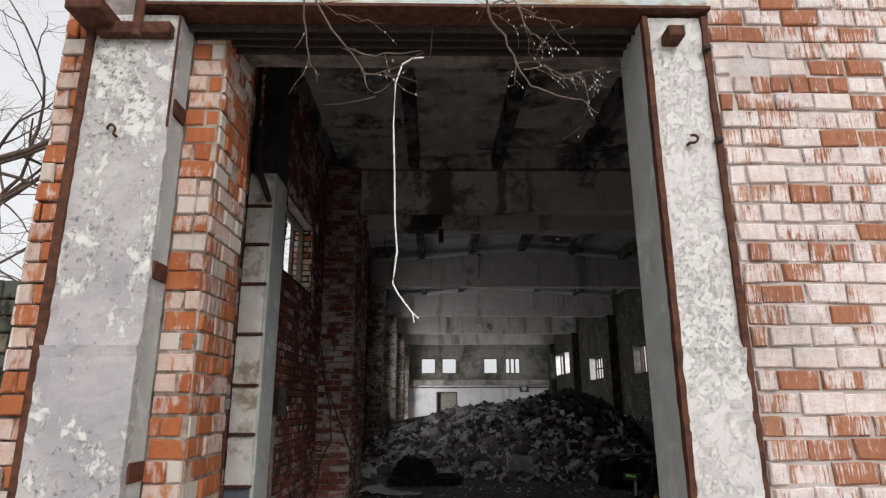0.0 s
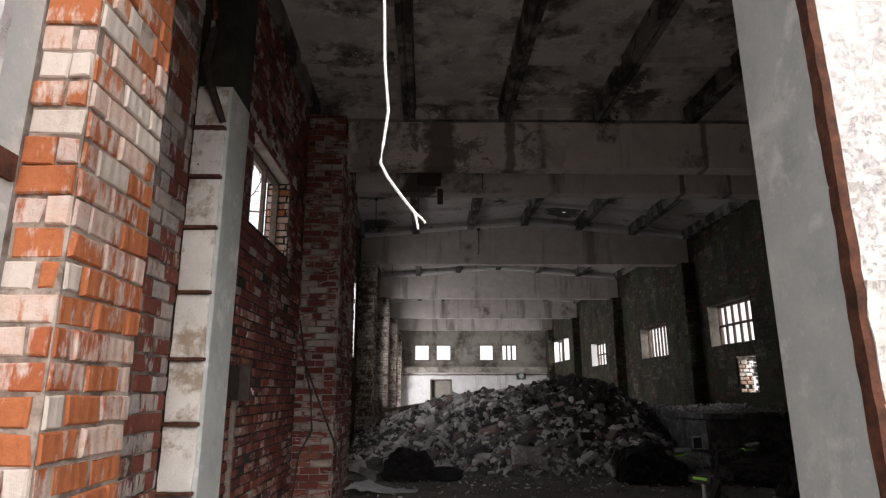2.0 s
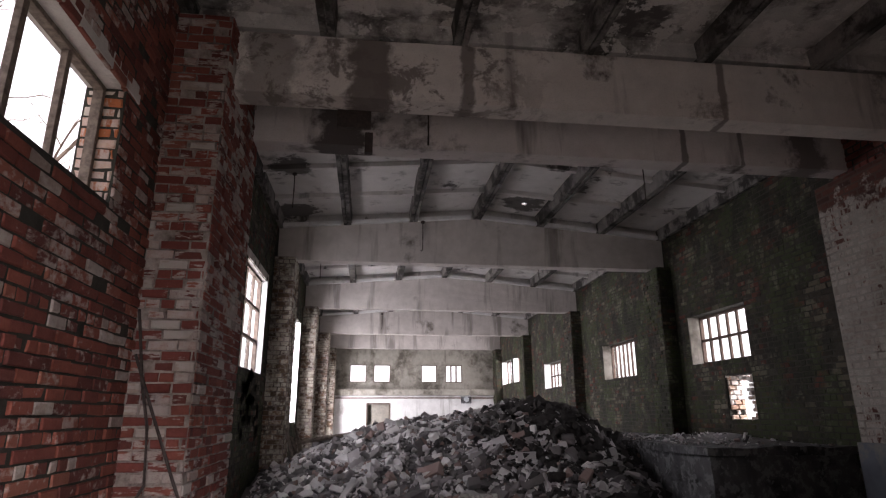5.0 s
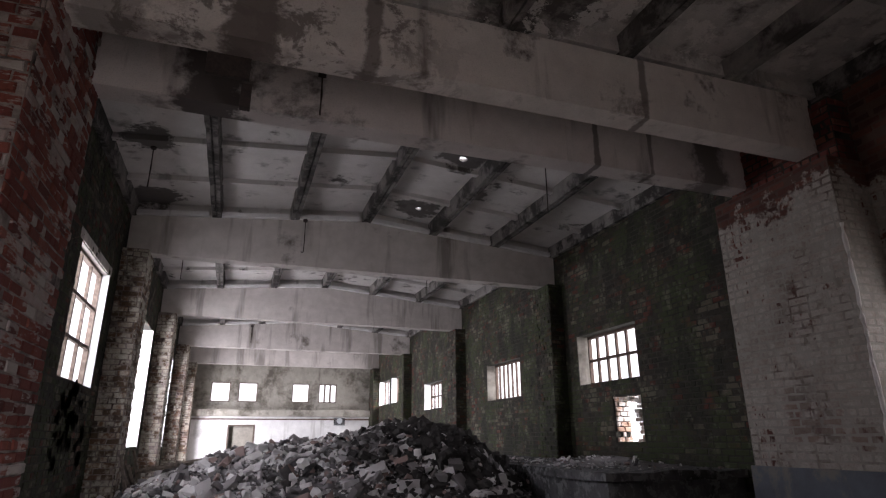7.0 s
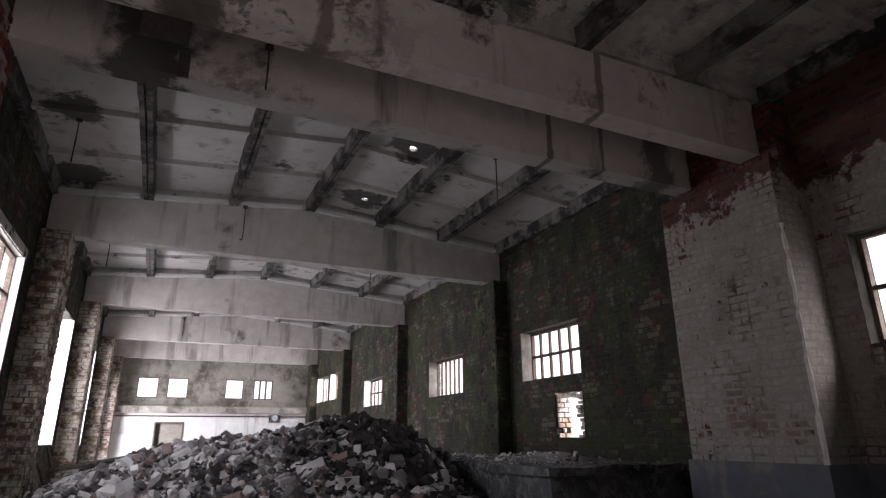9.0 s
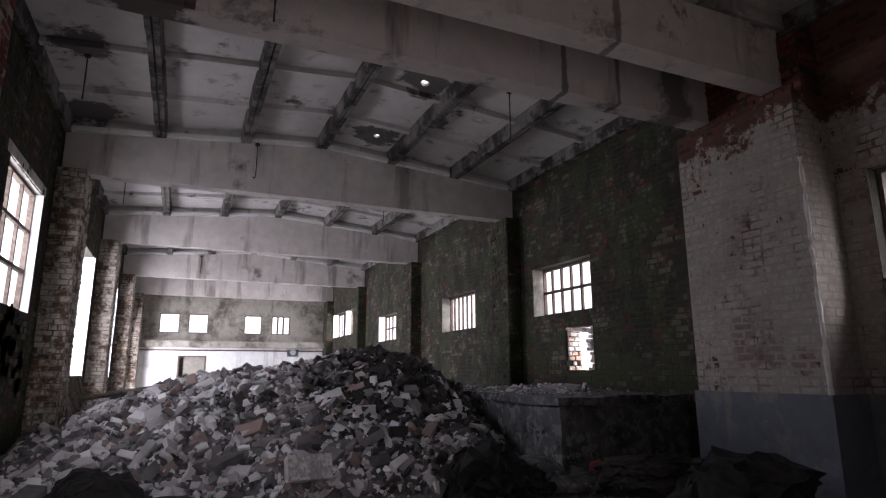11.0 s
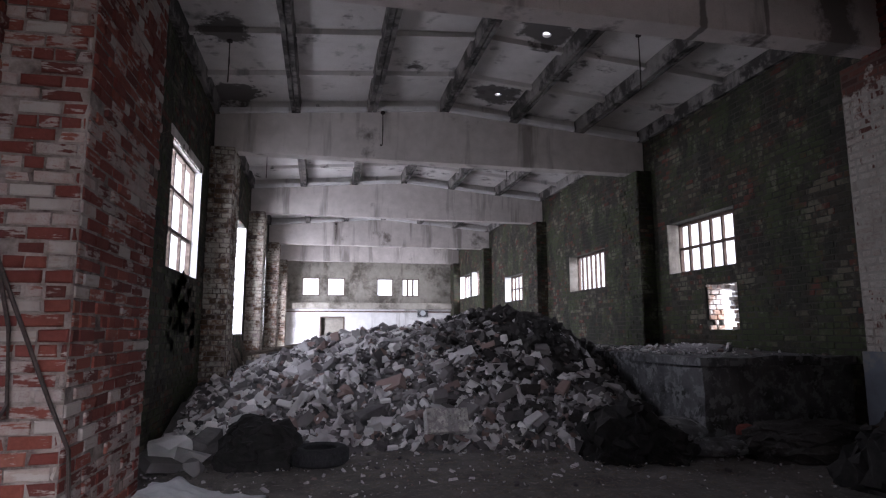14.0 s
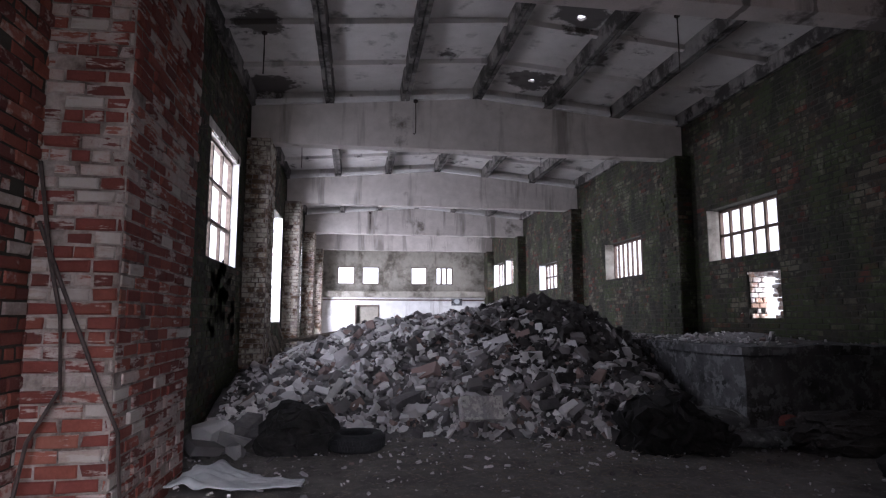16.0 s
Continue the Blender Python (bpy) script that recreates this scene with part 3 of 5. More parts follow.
def ribbed_ceiling(name, bays, top, flange, ribs, label, holes=(), pale_strips=False):
    """Precast ribbed roof slabs on the beams."""
    bm = bmesh.new()
    bm2 = bmesh.new()
    pale = bmesh.new()
    for y0, y1 in bays:
        for x0, x1 in zip(RIBS, RIBS[1:]):
            if pale_strips:
                a, b = x0 + 0.1, x1 - 0.1 - 0.12 * rng.random()
                prism(pale, [(a, top(a) + 0.002), (b, top(b) + 0.002), (b, top(b) + 0.085), (a, top(a) + 0.09)], y1 - 0.24, y1 - 0.08)
            under = lambda x: top(x) + 0.26
            crossing = [y0 + (y1 - y0) * k / 4 for k in range(5)]
            for c0, c1 in zip(crossing, crossing[1:]):
                hit = [h for h in holes if x0 < h[0] < x1 and c0 < h[1] < c1]
                if hit:
                    flange_with_hole(bm, x0, x1, c0, c1, under, hit[0][0], hit[0][1], 0.085)
                else:
                    prism(bm, [(x0, under(x0)), (x1, under(x1)), (x1, under(x1) + 0.05), (x0, under(x0) + 0.05)], c0, c1)
            for c in crossing[1:-1]:
                prism(bm, [(x0, under(x0) - 0.09), (x1, under(x1) - 0.09), (x1, under(x1) + 0.01), (x0, under(x0) + 0.01)], c - 0.05, c + 0.05)
            for c0, c1 in ((y0, y0 + 0.09), (y1 - 0.09, y1)):
                prism(bm, [(x0, under(x0) - 0.2), (x1, under(x1) - 0.2), (x1, under(x1) + 0.01), (x0, under(x0) + 0.01)], c0, c1)
        for k, x in enumerate(RIBS):
            for s in (-1, 1):
                if (k == 0 and s < 0) or (k == 6 and s > 0):
                    continue
                a, b = x + s * 0.012, x + s * 0.085
                lo, hi = top(x), top(x) + 0.3
                prism(bm2, [(min(a, b), lo), (max(a, b), lo), (max(a, b) + (0.025 if s > 0 else 0), hi), (min(a, b) - (0.025 if s < 0 else 0), hi)], y0, y1)
            prism(bm2, [(x - 0.012, top(x) + 0.05), (x + 0.012, top(x) + 0.05), (x + 0.012, top(x) + 0.31), (x - 0.012, top(x) + 0.31)], y0, y1)
    bmesh.ops.subdivide_edges(bm2, edges=[e for e in bm2.edges if abs(e.verts[0].co.y - e.verts[1].co.y) > 2], cuts=24)
    for v in bm2.verts:
        v.co += Vector((0.6, 0, 1)) * 0.02 * noise.noise(v.co * 3.1)
    me = bpy.data.meshes.new(name)
    bm.to_mesh(me)
    me.materials.append(flange)
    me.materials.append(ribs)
    n = len(bm.faces)
    bm.free()
    rib_mesh = bpy.data.meshes.new("ribs")
    bm2.to_mesh(rib_mesh)
    bm2.free()
    joined = bmesh.new()
    joined.from_mesh(me)
    joined.from_mesh(rib_mesh)
    n2 = len(joined.faces)
    strip_mesh = bpy.data.meshes.new("strips")
    pale.to_mesh(strip_mesh)
    pale.free()
    joined.from_mesh(strip_mesh)
    me.materials.append(LIME)
    for k, f in enumerate(joined.faces):
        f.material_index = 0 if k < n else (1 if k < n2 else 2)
    joined.to_mesh(me)
    joined.free()
    return tagged(new(name, me), label, "ceiling", kind="structure")


def flat_top(x):
    return 5.68 + 0.006 * x


ceiling_front = ribbed_ceiling("ceiling_front", [(FRONT_IN, 10.1)], flat_top, DAMP, SHADED_RIB, "damp-stained flat ribbed concrete ceiling")
ceiling_hall = ribbed_ceiling("ceiling_hall", [(a + 0.15, b + 0.15) for a, b in zip(BEAMS, BEAMS[1:])] + [(BEAMS[-1] + 0.15, FAR)], beam_top, CEILING, SHADED_RIB, "pale ribbed concrete roof slabs with rot stains and two holes", HOLES, True)
bm = bmesh.new()
prism(bm, [(WL, 5.9), (WR, 5.9), (WR, 6.6), (WL, 6.6)], 10.1, BEAMS[0] + 0.15)
tagged(part("ceiling_joint", bm, DAMP), "dark strip of roof between two beams", "ceiling", kind="structure")


def roof_beam(y0, y1, x0, x1, low, top, label, material=BEAM):
    bm = bmesh.new()
    n = 24
    xs = [x0 + (x1 - x0) * k / n for k in range(n + 1)]
    prism(bm, [(x0, low), (x1, low)] + [(x, top(x)) for x in xs[::-1]], y0, y1)
    bmesh.ops.triangulate(bm, faces=[f for f in bm.faces if len(f.verts) > 4])
    roughen(bm, 0.008, 2.3)
    ob = part("roof_beam", bm, material)
    return tagged(ob, label, "beam", "roof beams")


roof_beam(10.0, 10.3, WL, 6.92, 4.94, lambda x: flat_top(x) - 0.002, "straight concrete roof beam, damp-stained, on brick piers", DAMP_BEAM)
for k, y in enumerate(BEAMS):
    roof_beam(y, y + 0.3, WL + 0.02, WR - 0.02, 4.9, lambda x: beam_top(x) - 0.004, "gabled concrete roof beam with rust runs, spanning the hall", JOINT_BEAM if k == 0 else BEAM)

# ---- piers and pilasters ----
def pier(name, x0, x1, y0, y1, z1, material, label, course=0.093, unit=0.26, faces=("front", "side"), pick=None, seed=3, side=1, gaps=0.0):
    ob = tagged(part(name, block(x0, x1, y0, y1, -0.05, z1), LIMED_CORE if material is LIMED else SAND_MORTAR if material is PIER_BRICK else MORTAR if material in (INNER, PATCHY) else SOOTY), label, "pier", kind="structure")
    flush = 0.003 if material is LIMED else 0.012
    if "front" in faces:
        bricks(ob, (x0, y0, 0), (1, 0, 0), x1 - x0, 0, z1, course, unit, [], material, seed=seed, pick=pick, gaps=gaps, proud=flush)
    if "back" in faces:
        bricks(ob, (x1, y1, 0), (-1, 0, 0), x1 - x0, 0, z1, course, unit, [], material, seed=seed + 7, gaps=gaps)
    if "side" in faces:
        if side > 0:
            bricks(ob, (x1, y0, 0), (0, 1, 0), y1 - y0, 0, z1, course, unit, [], material, seed=seed + 1, pick=pick, gaps=gaps, proud=flush)
        else:
            bricks(ob, (x0, y1, 0), (0, -1, 0), y1 - y0, 0, z1, course, unit, [], material, seed=seed + 1, pick=pick, gaps=gaps, proud=flush)
    return ob


pier("pilaster_left", WL, -1.31, 9.72, 11.42, 5.64, INNER, "red brick pilaster with flaking pale limewash", pick=(0, 0.7, 0.4, 3.4), seed=11)
pier("gate_pier_left", -1.94, -1.47, 3.69, 4.31, 5.6, PIER_BRICK, "orange clay brick pier behind the gate jamb", 0.127, 0.255, pick=(0, 2, 0.6, 4.4), seed=21)
for k, y in enumerate(BEAMS[1:]):
    pier("pilaster_left_%d" % (k + 2), WL, -1.42, y - 0.25, y + 0.5, 4.9, PATCHY, "brick pilaster under a roof beam, patchily limewashed", seed=31 + k)
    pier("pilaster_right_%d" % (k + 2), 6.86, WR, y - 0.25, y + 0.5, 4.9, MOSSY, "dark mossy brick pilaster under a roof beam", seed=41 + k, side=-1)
pier_r = pier("pier_right", 6.6, WR, 9.7, 11.45, 4.72, LIMED, "limewashed brick pier with a grey painted foot", seed=51, side=-1)
pier("pier_right_top", 6.9, WR, 9.75, 11.4, 5.6, SOOTY_RED, "bare red brick top of the pier", seed=57, side=-1)
for args in ((6.565, 6.60, 9.66, 11.49), (6.60, WR, 9.665, 9.70), (WR - 0.03, WR - 0.002, FRONT_IN + 0.02, 9.66)):
    tagged(part("pier_dado", block(*args, 0, 1.22, 0.006), GREY_PAINT), "grey painted plaster foot of the pier", "dado", kind="structure")

# ---- brick faces of the walls ----
def flip(windows, end):
    return [(end - b, end - a, c, d) for a, b, c, d in windows]


bricks(wall_left, (WL, 5.8, 0), (0, 1, 0), 9.75 - 5.8, 0, 5.75, 0.093, 0.26, [(a - 5.8, b - 5.8, c, d) for a, b, c, d in LEFT_WINDOWS], RED_WALL, pick=(0.6, 3.8, 1.0, 3.0), seed=61)
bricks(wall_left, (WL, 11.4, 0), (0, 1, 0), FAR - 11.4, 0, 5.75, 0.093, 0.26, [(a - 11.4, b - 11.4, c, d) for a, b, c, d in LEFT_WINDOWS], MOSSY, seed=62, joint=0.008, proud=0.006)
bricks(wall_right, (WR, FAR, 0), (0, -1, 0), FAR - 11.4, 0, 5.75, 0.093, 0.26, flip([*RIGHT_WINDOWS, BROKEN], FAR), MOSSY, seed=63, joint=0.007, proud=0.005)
bricks(wall_right, (WR, 9.75, 0), (0, -1, 0), 9.75 - FRONT_IN, 0, 5.75, 0.093, 0.26, flip(RIGHT_WINDOWS, 9.75), LIMED, seed=64, joint=0.008, proud=0.006)
bricks(wall_front, (1.86, FRONT, 0), (1, 0, 0), OUT_R - 1.86, 0, BACK_TOP, 0.127, 0.255, [], OUTER, proud=0.018, pick=(0, 1.75, 1.2, 4.5), seed=65)
bricks(wall_recess, (OUT_L, FRONT, 0), (1, 0, 0), 0.2, 0, BACK_TOP, 0.127, 0.21, [], PIER_BRICK, pick=(0, 1, 1.2, 4.6), seed=66)
bricks(wall_recess, (OUT_L, 5.8, 0), (0, -1, 0), 5.8 - FRONT, 0, BACK_TOP, 0.127, 0.255, [], OUTER, seed=67)
bricks(header, (-1.86, FRONT + 0.02, 0), (1, 0, 0), 3.7, 4.62, BACK_TOP, 0.127, 0.255, [], OUTER, seed=68)
# reveals of the first left window
bricks(wall_left, (WL - 0.31, 8.85, 0), (1, 0, 0), 0.3, 3.2, 4.2, 0.093, 0.26, [], PIER_BRICK, seed=69, proud=0.006)
wl = part("window_lintel", block(WL - 0.31, WL + 0.012, 6.85, 9.1, 4.21, 4.36, 0.006), BEAM)
tagged(wl, "pale concrete lintel over the window", "lintel", kind="structure")

# ---- far end: lower wall with ledge, plaster, doorway ----
low = wall("wall_far_lower", "x", FAR - 0.55, 0.54, WL, WR, 0, 2.55, [(0.2, 1.42, -0.1, 2.18)], LIME, "white limewashed lower wall with a doorway")
tagged(part("ledge", block(WL, WR, FAR - 0.75, FAR - 0.01, 2.55, 2.86, 0.02), STAINED), "long concrete ledge under the small windows", "ledge", kind="structure")

# ---- gate ----
def gate_jamb(x0, x1, y0, y1, ledge, label, seed, face):
    """A concrete gate post with steel edge angles, a rough pour joint and its fittings."""
    ob = empty("gate_jamb", (x0 + x1) / 2, (y0 + y1) / 2, 0, label, "gate post", "gate posts")
    inv = Matrix.Translation(-ob.location)
    for name, z0, z1, out in (("lower_pour", 0, ledge, 0.028), ("upper_pour", ledge, 4.12, 0.0)):
        bm = bmesh.new()
        nx, nz = 10, 60
        grid = {}
        for i in range(nx + 1):
            for j in range(nz + 1):
                x, z = x0 + (x1 - x0) * i / nx, z0 + (z1 - z0) * j / nz
                edge = 1.0 if i in (0, nx) else 0.35
                d = 0.012 * edge * noise.noise(Vector((x * 9 + seed, z * 9, 0))) + 0.006 * noise.noise(Vector((x * 25, z * 25, seed)))
                lip = 0.02 * math.exp(-((z - ledge) / 0.035) ** 2) * (0.6 + noise.noise(Vector((x * 14, 3, seed))))
                grid[i, j] = bm.verts.new((x + (0.01 * noise.noise(Vector((seed, z * 11, 2))) if i in (0, nx) else 0), y0 - out - lip + d, z))
        for i in range(nx):
            for j in range(nz):
                bm.faces.new((grid[i, j], grid[i + 1, j], grid[i + 1, j + 1], grid[i, j + 1]))
        rim = [e for e in bm.edges if e.is_boundary]
        ext = bmesh.ops.extrude_edge_only(bm, edges=rim)
        for v in ext["geom"]:
            if isinstance(v, bmesh.types.BMVert):
                v.co.y = y0 + 0.05
        bm.transform(inv)
        part(name, bm, face, ob)
    part("core", block(x0 + 0.004, x1 - 0.004, y0 + 0.03, y1, 0, 4.12, 0.012, inv), JAMB_SIDE, ob, "smooth grey side of the post")
    return ob, inv


def ring_hook(parent, inv, x, y, z, turn):
    bm = bmesh.new()
    pts = [(0, 0.05, -0.01), (0, -0.015, -0.01)] + [(0.028 * math.sin(a), -0.035 - 0.01 * math.sin(a), 0.028 - 0.032 * math.cos(a)) for a in [k * math.pi / 6 for k in range(9)]]
    tube(bm, pts, [0.009] * len(pts), 6)
    bm.transform(inv @ pose(x, y, z, 0, turn, 0))
    part("lifting_hook", bm, RUST, parent, "bent rusty lifting hook")


left_jamb, inv = gate_jamb(-2.24, -1.69, 3.44, 3.68, 1.92, "chipped pale concrete gate post with rusty fittings", 1.0, JAMB)
ring_hook(left_jamb, inv, -2.01, 3.44, 3.24, -30)
for z in (3.46, 2.38, 1.22):
    part("steel_plate", block(-1.70, -1.676, 3.47, 3.64, z - 0.055, z + 0.055, 0.004, inv @ pose(0, 0, 0)), RUST, left_jamb, "rusty hinge plate let into the side")
for x0, x1 in ((-2.29, -2.235), (-1.72, -1.688)):
    part("edge_angle", block(x0, x1, 3.418, 3.46, 0, 4.12, 0.004, inv) if x0 < -2 else block(-1.70, -1.688, 3.425, 3.44, 3.3, 4.12, 0.002, inv), RUST, left_jamb, "rusty steel edge angle")
part("hinge_bracket", block(-2.2, -1.72, 3.36, 3.44, 3.93, 4.02, 0.012, inv), RUST, left_jamb)
part("hinge_bracket", block(-2.3, -2.08, 3.18, 3.46, 3.98, 4.07, 0.012, inv @ pose(0, 0, 0, 0, 0, 0)), RUST, left_jamb)
bm = bmesh.new()
tube(bm, [(-1.93, 3.36, 3.9), (-1.93, 3.36, 4.3)], [0.03, 0.03], 10)
bm.transform(inv)
part("hinge_pin", bm, RUST, left_jamb)

right_jamb, inv = gate_jamb(1.44, 1.81, 3.43, 3.90, 1.90, "pale concrete gate post edged with rusty steel angles", 5.0, PALE_JAMB)
ring_hook(right_jamb, inv, 1.63, 3.43, 3.19, 40)
part("inner_face", block(1.412, 1.45, 3.45, 3.90, 0, 4.12, 0.006, inv), JAMB_SIDE, right_jamb, "smooth pale inner face")
for x0, x1 in ((1.408, 1.445), (1.805, 1.845)):
    bm = block(x0, x1, 3.405, 3.46, 0, 4.12, 0.0)
    bmesh.ops.subdivide_edges(bm, edges=[e for e in bm.edges if abs(e.verts[0].co.z - e.verts[1].co.z) > 2], cuts=50)
    roughen(bm, 0.007, 12.0, x0)
    bm.transform(inv)
    part("edge_angle", bm, RUST, right_jamb, "flaking rusty steel edge angle")
bm = block(1.53, 1.64, 3.30, 3.45, 3.90, 3.98, 0.012)
bm.transform(inv)
part("hinge_bracket", bm, RUST, right_jamb)
for z in (3.2, 3.86):
    part("bolt", block(1.79, 1.83, 3.36, 3.42, z - 0.015, z + 0.015, 0.006, inv), DARK_STEEL, right_jamb)

lintel = empty("gate_lintel", -0.1, 3.5, 4.16, "steel gate lintel in peeling pale blue paint", "lintel")
inv = Matrix.Translation(-lintel.location)
bm = block(-1.95, 1.86, 3.40, 3.44, 4.17, 4.62, 0.006, inv)
part("web", bm, LINTEL, lintel)
part("flange", block(-1.95, 1.86, 3.36, 3.90, 4.145, 4.17, 0.004, inv), RUST, lintel, "rusty underside flange")
part("flange", block(-1.95, 1.86, 3.36, 3.44, 4.62, 4.64, 0.004, inv), RUST, lintel)
for k in range(4):
    part("rail", block(-1.69, 1.42, 3.56 + 0.09 * k, 3.585 + 0.09 * k, 4.09, 4.145, 0.003, inv), DARK_STEEL, lintel)
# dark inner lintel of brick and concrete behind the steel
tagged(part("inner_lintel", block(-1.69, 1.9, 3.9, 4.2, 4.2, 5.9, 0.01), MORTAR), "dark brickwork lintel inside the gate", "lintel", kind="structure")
bricks(bpy.data.objects["inner_lintel"], (-1.69, 3.9, 0), (1, 0, 0), 3.5, 4.22, 4.6, 0.075, 0.26, [], INNER, seed=71)
# inner gate wall reaches the side wall, and returns behind the posts
tagged(part("wall_front_return", block(1.82, 2.3, 3.92, 4.1, -0.05, 5.8), MORTAR), "brick return behind the gate post", "wall", kind="structure")
tagged(part("wall_behind_post", block(-1.9, -1.69, 3.66, 4.0, -0.05, 4.6), MORTAR), "brickwork behind the gate post", "wall", kind="structure")

# concrete column with rusty strips inside the gate
column = empty("door_column", -1.77, 6.05, 0, "grey concrete column with limewashed panels and rusty strips", "column")
inv = Matrix.Translation(-column.location)
bm = block(-1.93, -1.655, 5.82, 6.3, 0, 3.95, 0.012)
bm.transform(inv)
part("shaft", bm, JAMB_SIDE, column, "smooth grey painted shaft")
strips = [0.85, 1.31, 1.76, 2.25, 2.75, 3.16, 3.57, 3.93]
for a, b in zip([0.0] + strips, strips):
    bm = block(-1.925, -1.685, 5.80, 5.83, a + 0.015, b - 0.015, 0.008)
    bmesh.ops.subdivide_edges(bm, edges=bm.edges[:], cuts=4, use_grid_fill=True)
    roughen(bm, 0.008, 12.0, b)
    bm.transform(inv)
    part("panel", bm, GREY_PAINT if b < 0.9 else PANEL, column)
for z in strips[:-1]:
    part("strip", block(-1.935, -1.675, 5.765, 5.83, z - 0.012, z + 0.012, 0.004, inv), RUST, column, "rusty flat steel strip")
bm = bmesh.new()
pts = [(-1.83, 5.78, 4.45), (-1.85, 5.72, 4.1), (-1.80, 5.70, 3.92), (-1.74, 5.74, 3.75), (-1.70, 5.80, 3.62)]
tube(bm, pts, [0.03, 0.035, 0.035, 0.03, 0.025], 8)
bm.transform(inv)
part("pipe_stub", bm, DARK_STEEL, column, "dark bent pipe end")
bricks(wall_recess, (-1.94, 4.31, 0), (0, 1, 0), 1.49, 0, 5.6, 0.127, 0.255, [], RECESS, seed=72, pick=(0, 2, 0.8, 4.2))
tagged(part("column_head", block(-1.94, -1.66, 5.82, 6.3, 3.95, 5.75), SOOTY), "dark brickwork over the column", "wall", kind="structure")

# ---- cable hanging in the gate ----
cable = empty("hanging_cable", -0.1, 3.2, 2.0, "white electric cable hanging from the lintel, end frayed", "cable")
inv = Matrix.Translation(-cable.location)
bm = bmesh.new()
pts = [(-0.06, 3.205, 3.66), (-0.13, 3.2, 3.65), (-0.19, 3.2, 3.61), (-0.23, 3.2, 3.48), (-0.238, 3.2, 3.2), (-0.226, 3.2, 2.9), (-0.218, 3.2, 2.6), (-0.203, 3.2, 2.42), (-0.218, 3.2, 2.30), (-0.225, 3.2, 2.24), (-0.20, 3.2, 2.19), (-0.15, 3.2, 2.12), (-0.115, 3.2, 2.075)]
tube(bm, pts, [0.005] * len(pts), 8)
bm.transform(inv)
part("sheath", bm, WHITE_WIRE, cable)
# the cable's top is lost in the dark; this dark wire is added there
bm = bmesh.new()
tube(bm, [(-0.06, 3.205, 3.66), (-0.02, 3.3, 3.72), (0.0, 3.5, 4.15)], [0.002, 0.002, 0.002], 5)
bm.transform(inv)
part("hanger_wire", bm, DARK_STEEL, cable, "thin dark wire added for the unseen top of the cable")
for dx, dz in ((0.035, -0.035), (0.012, -0.055)):
    bm = bmesh.new()
    tube(bm, [(-0.115, 3.2, 2.075), (-0.115 + dx * 0.6, 3.2, 2.075 + dz * 0.5), (-0.115 + dx, 3.2, 2.075 + dz)], [0.005, 0.004, 0.004], 6)
    bm.transform(inv)
    part("wire_end", bm, WHITE_WIRE, cable)

# ---- windows ----
def window(name, side, a, b, c, d, columns, rows, width, material, label, inset=0.3, broken=()):
    """A frame with bars in an opening of a side wall. broken: panes whose bars are gone."""
    x = WL - inset if side < 0 else WR + inset
    ob = tagged(empty(name, x, (a + b) / 2, c, label, "window"), kind="structure")
    inv = Matrix.Translation(-ob.location)
    w = width
    for y0, y1, z0, z1 in ((a, b, c, c + 0.05), (a, b, d - 0.05, d), (a, a + 0.05, c + 0.05, d - 0.05), (b - 0.05, b, c + 0.05, d - 0.05)):
        part("frame", block(x - 0.04, x + 0.04, y0, y1, z0, z1, 0.004, inv), material, ob)
    for k in range(1, columns):
        if ("c", k) in broken:
            continue
        y = a + (b - a) * k / columns
        part("bar", block(x - 0.025, x + 0.025, y - w / 2, y + w / 2, c + 0.05, d - 0.05, 0.003, inv), material, ob)
    for k in range(1, rows):
        z = c + (d - c) * k / rows
        part("rail", block(x - 0.03, x + 0.03, a + 0.05, b - 0.05, z - w / 2, z + w / 2, 0.003, inv), material, ob)
    return ob


window("window_1", -1, *LEFT_WINDOWS[0], 3, 1, 0.06, FRAME, "weathered wooden window frame without panes", 0.2)
window("window_2", -1, *LEFT_WINDOWS[1], 3, 3, 0.055, FRAME, "large weathered wooden window, panes broken out", 0.14)
window("window_3", 1, *RIGHT_WINDOWS[0], 3, 2, 0.05, FRAME, "wooden window frame in the right wall", 0.2)
window("window_4", 1, *RIGHT_WINDOWS[1], 6, 2, 0.055, BAR, "barred window with two rows of openings", 0.28)
window("window_5", 1, *RIGHT_WINDOWS[2], 8, 1, 0.05, BAR, "window with upright steel bars", 0.28)
window("window_6", 1, *RIGHT_WINDOWS[3], 5, 2, 0.05, BAR, "small barred window, bars bent", 0.28)
window("window_7", 1, *RIGHT_WINDOWS[4], 4, 1, 0.05, BAR, "far window with broken bars", 0.28)
window("window_8", 1, *RIGHT_WINDOWS[5], 3, 1, 0.05, BAR, "far window with broken bars", 0.28)
for k, (a, b, c, d) in enumerate(FAR_WINDOWS):
    ob = tagged(empty("window_%d" % (k + 9), (a + b) / 2, FAR + 0.1, c, "small window in the end wall" + (" with two bars" if k == 3 else ""), "window"), kind="structure")
    inv = Matrix.Translation(-ob.location)
    for x0, x1, z0, z1 in ((a, b, c, c + 0.05), (a, b, d - 0.05, d), (a, a + 0.05, c + 0.05, d - 0.05), (b - 0.05, b, c + 0.05, d - 0.05)):
        part("frame", block(x0, x1, FAR + 0.05, FAR + 0.12, z0, z1, 0.004, inv), FRAME, ob)
    if k == 3:
        for x in (a + 0.3, a + 0.58):
            part("bar", block(x - 0.045, x + 0.045, FAR + 0.06, FAR + 0.11, c + 0.05, d - 0.05, 0.003, inv), FRAME, ob)

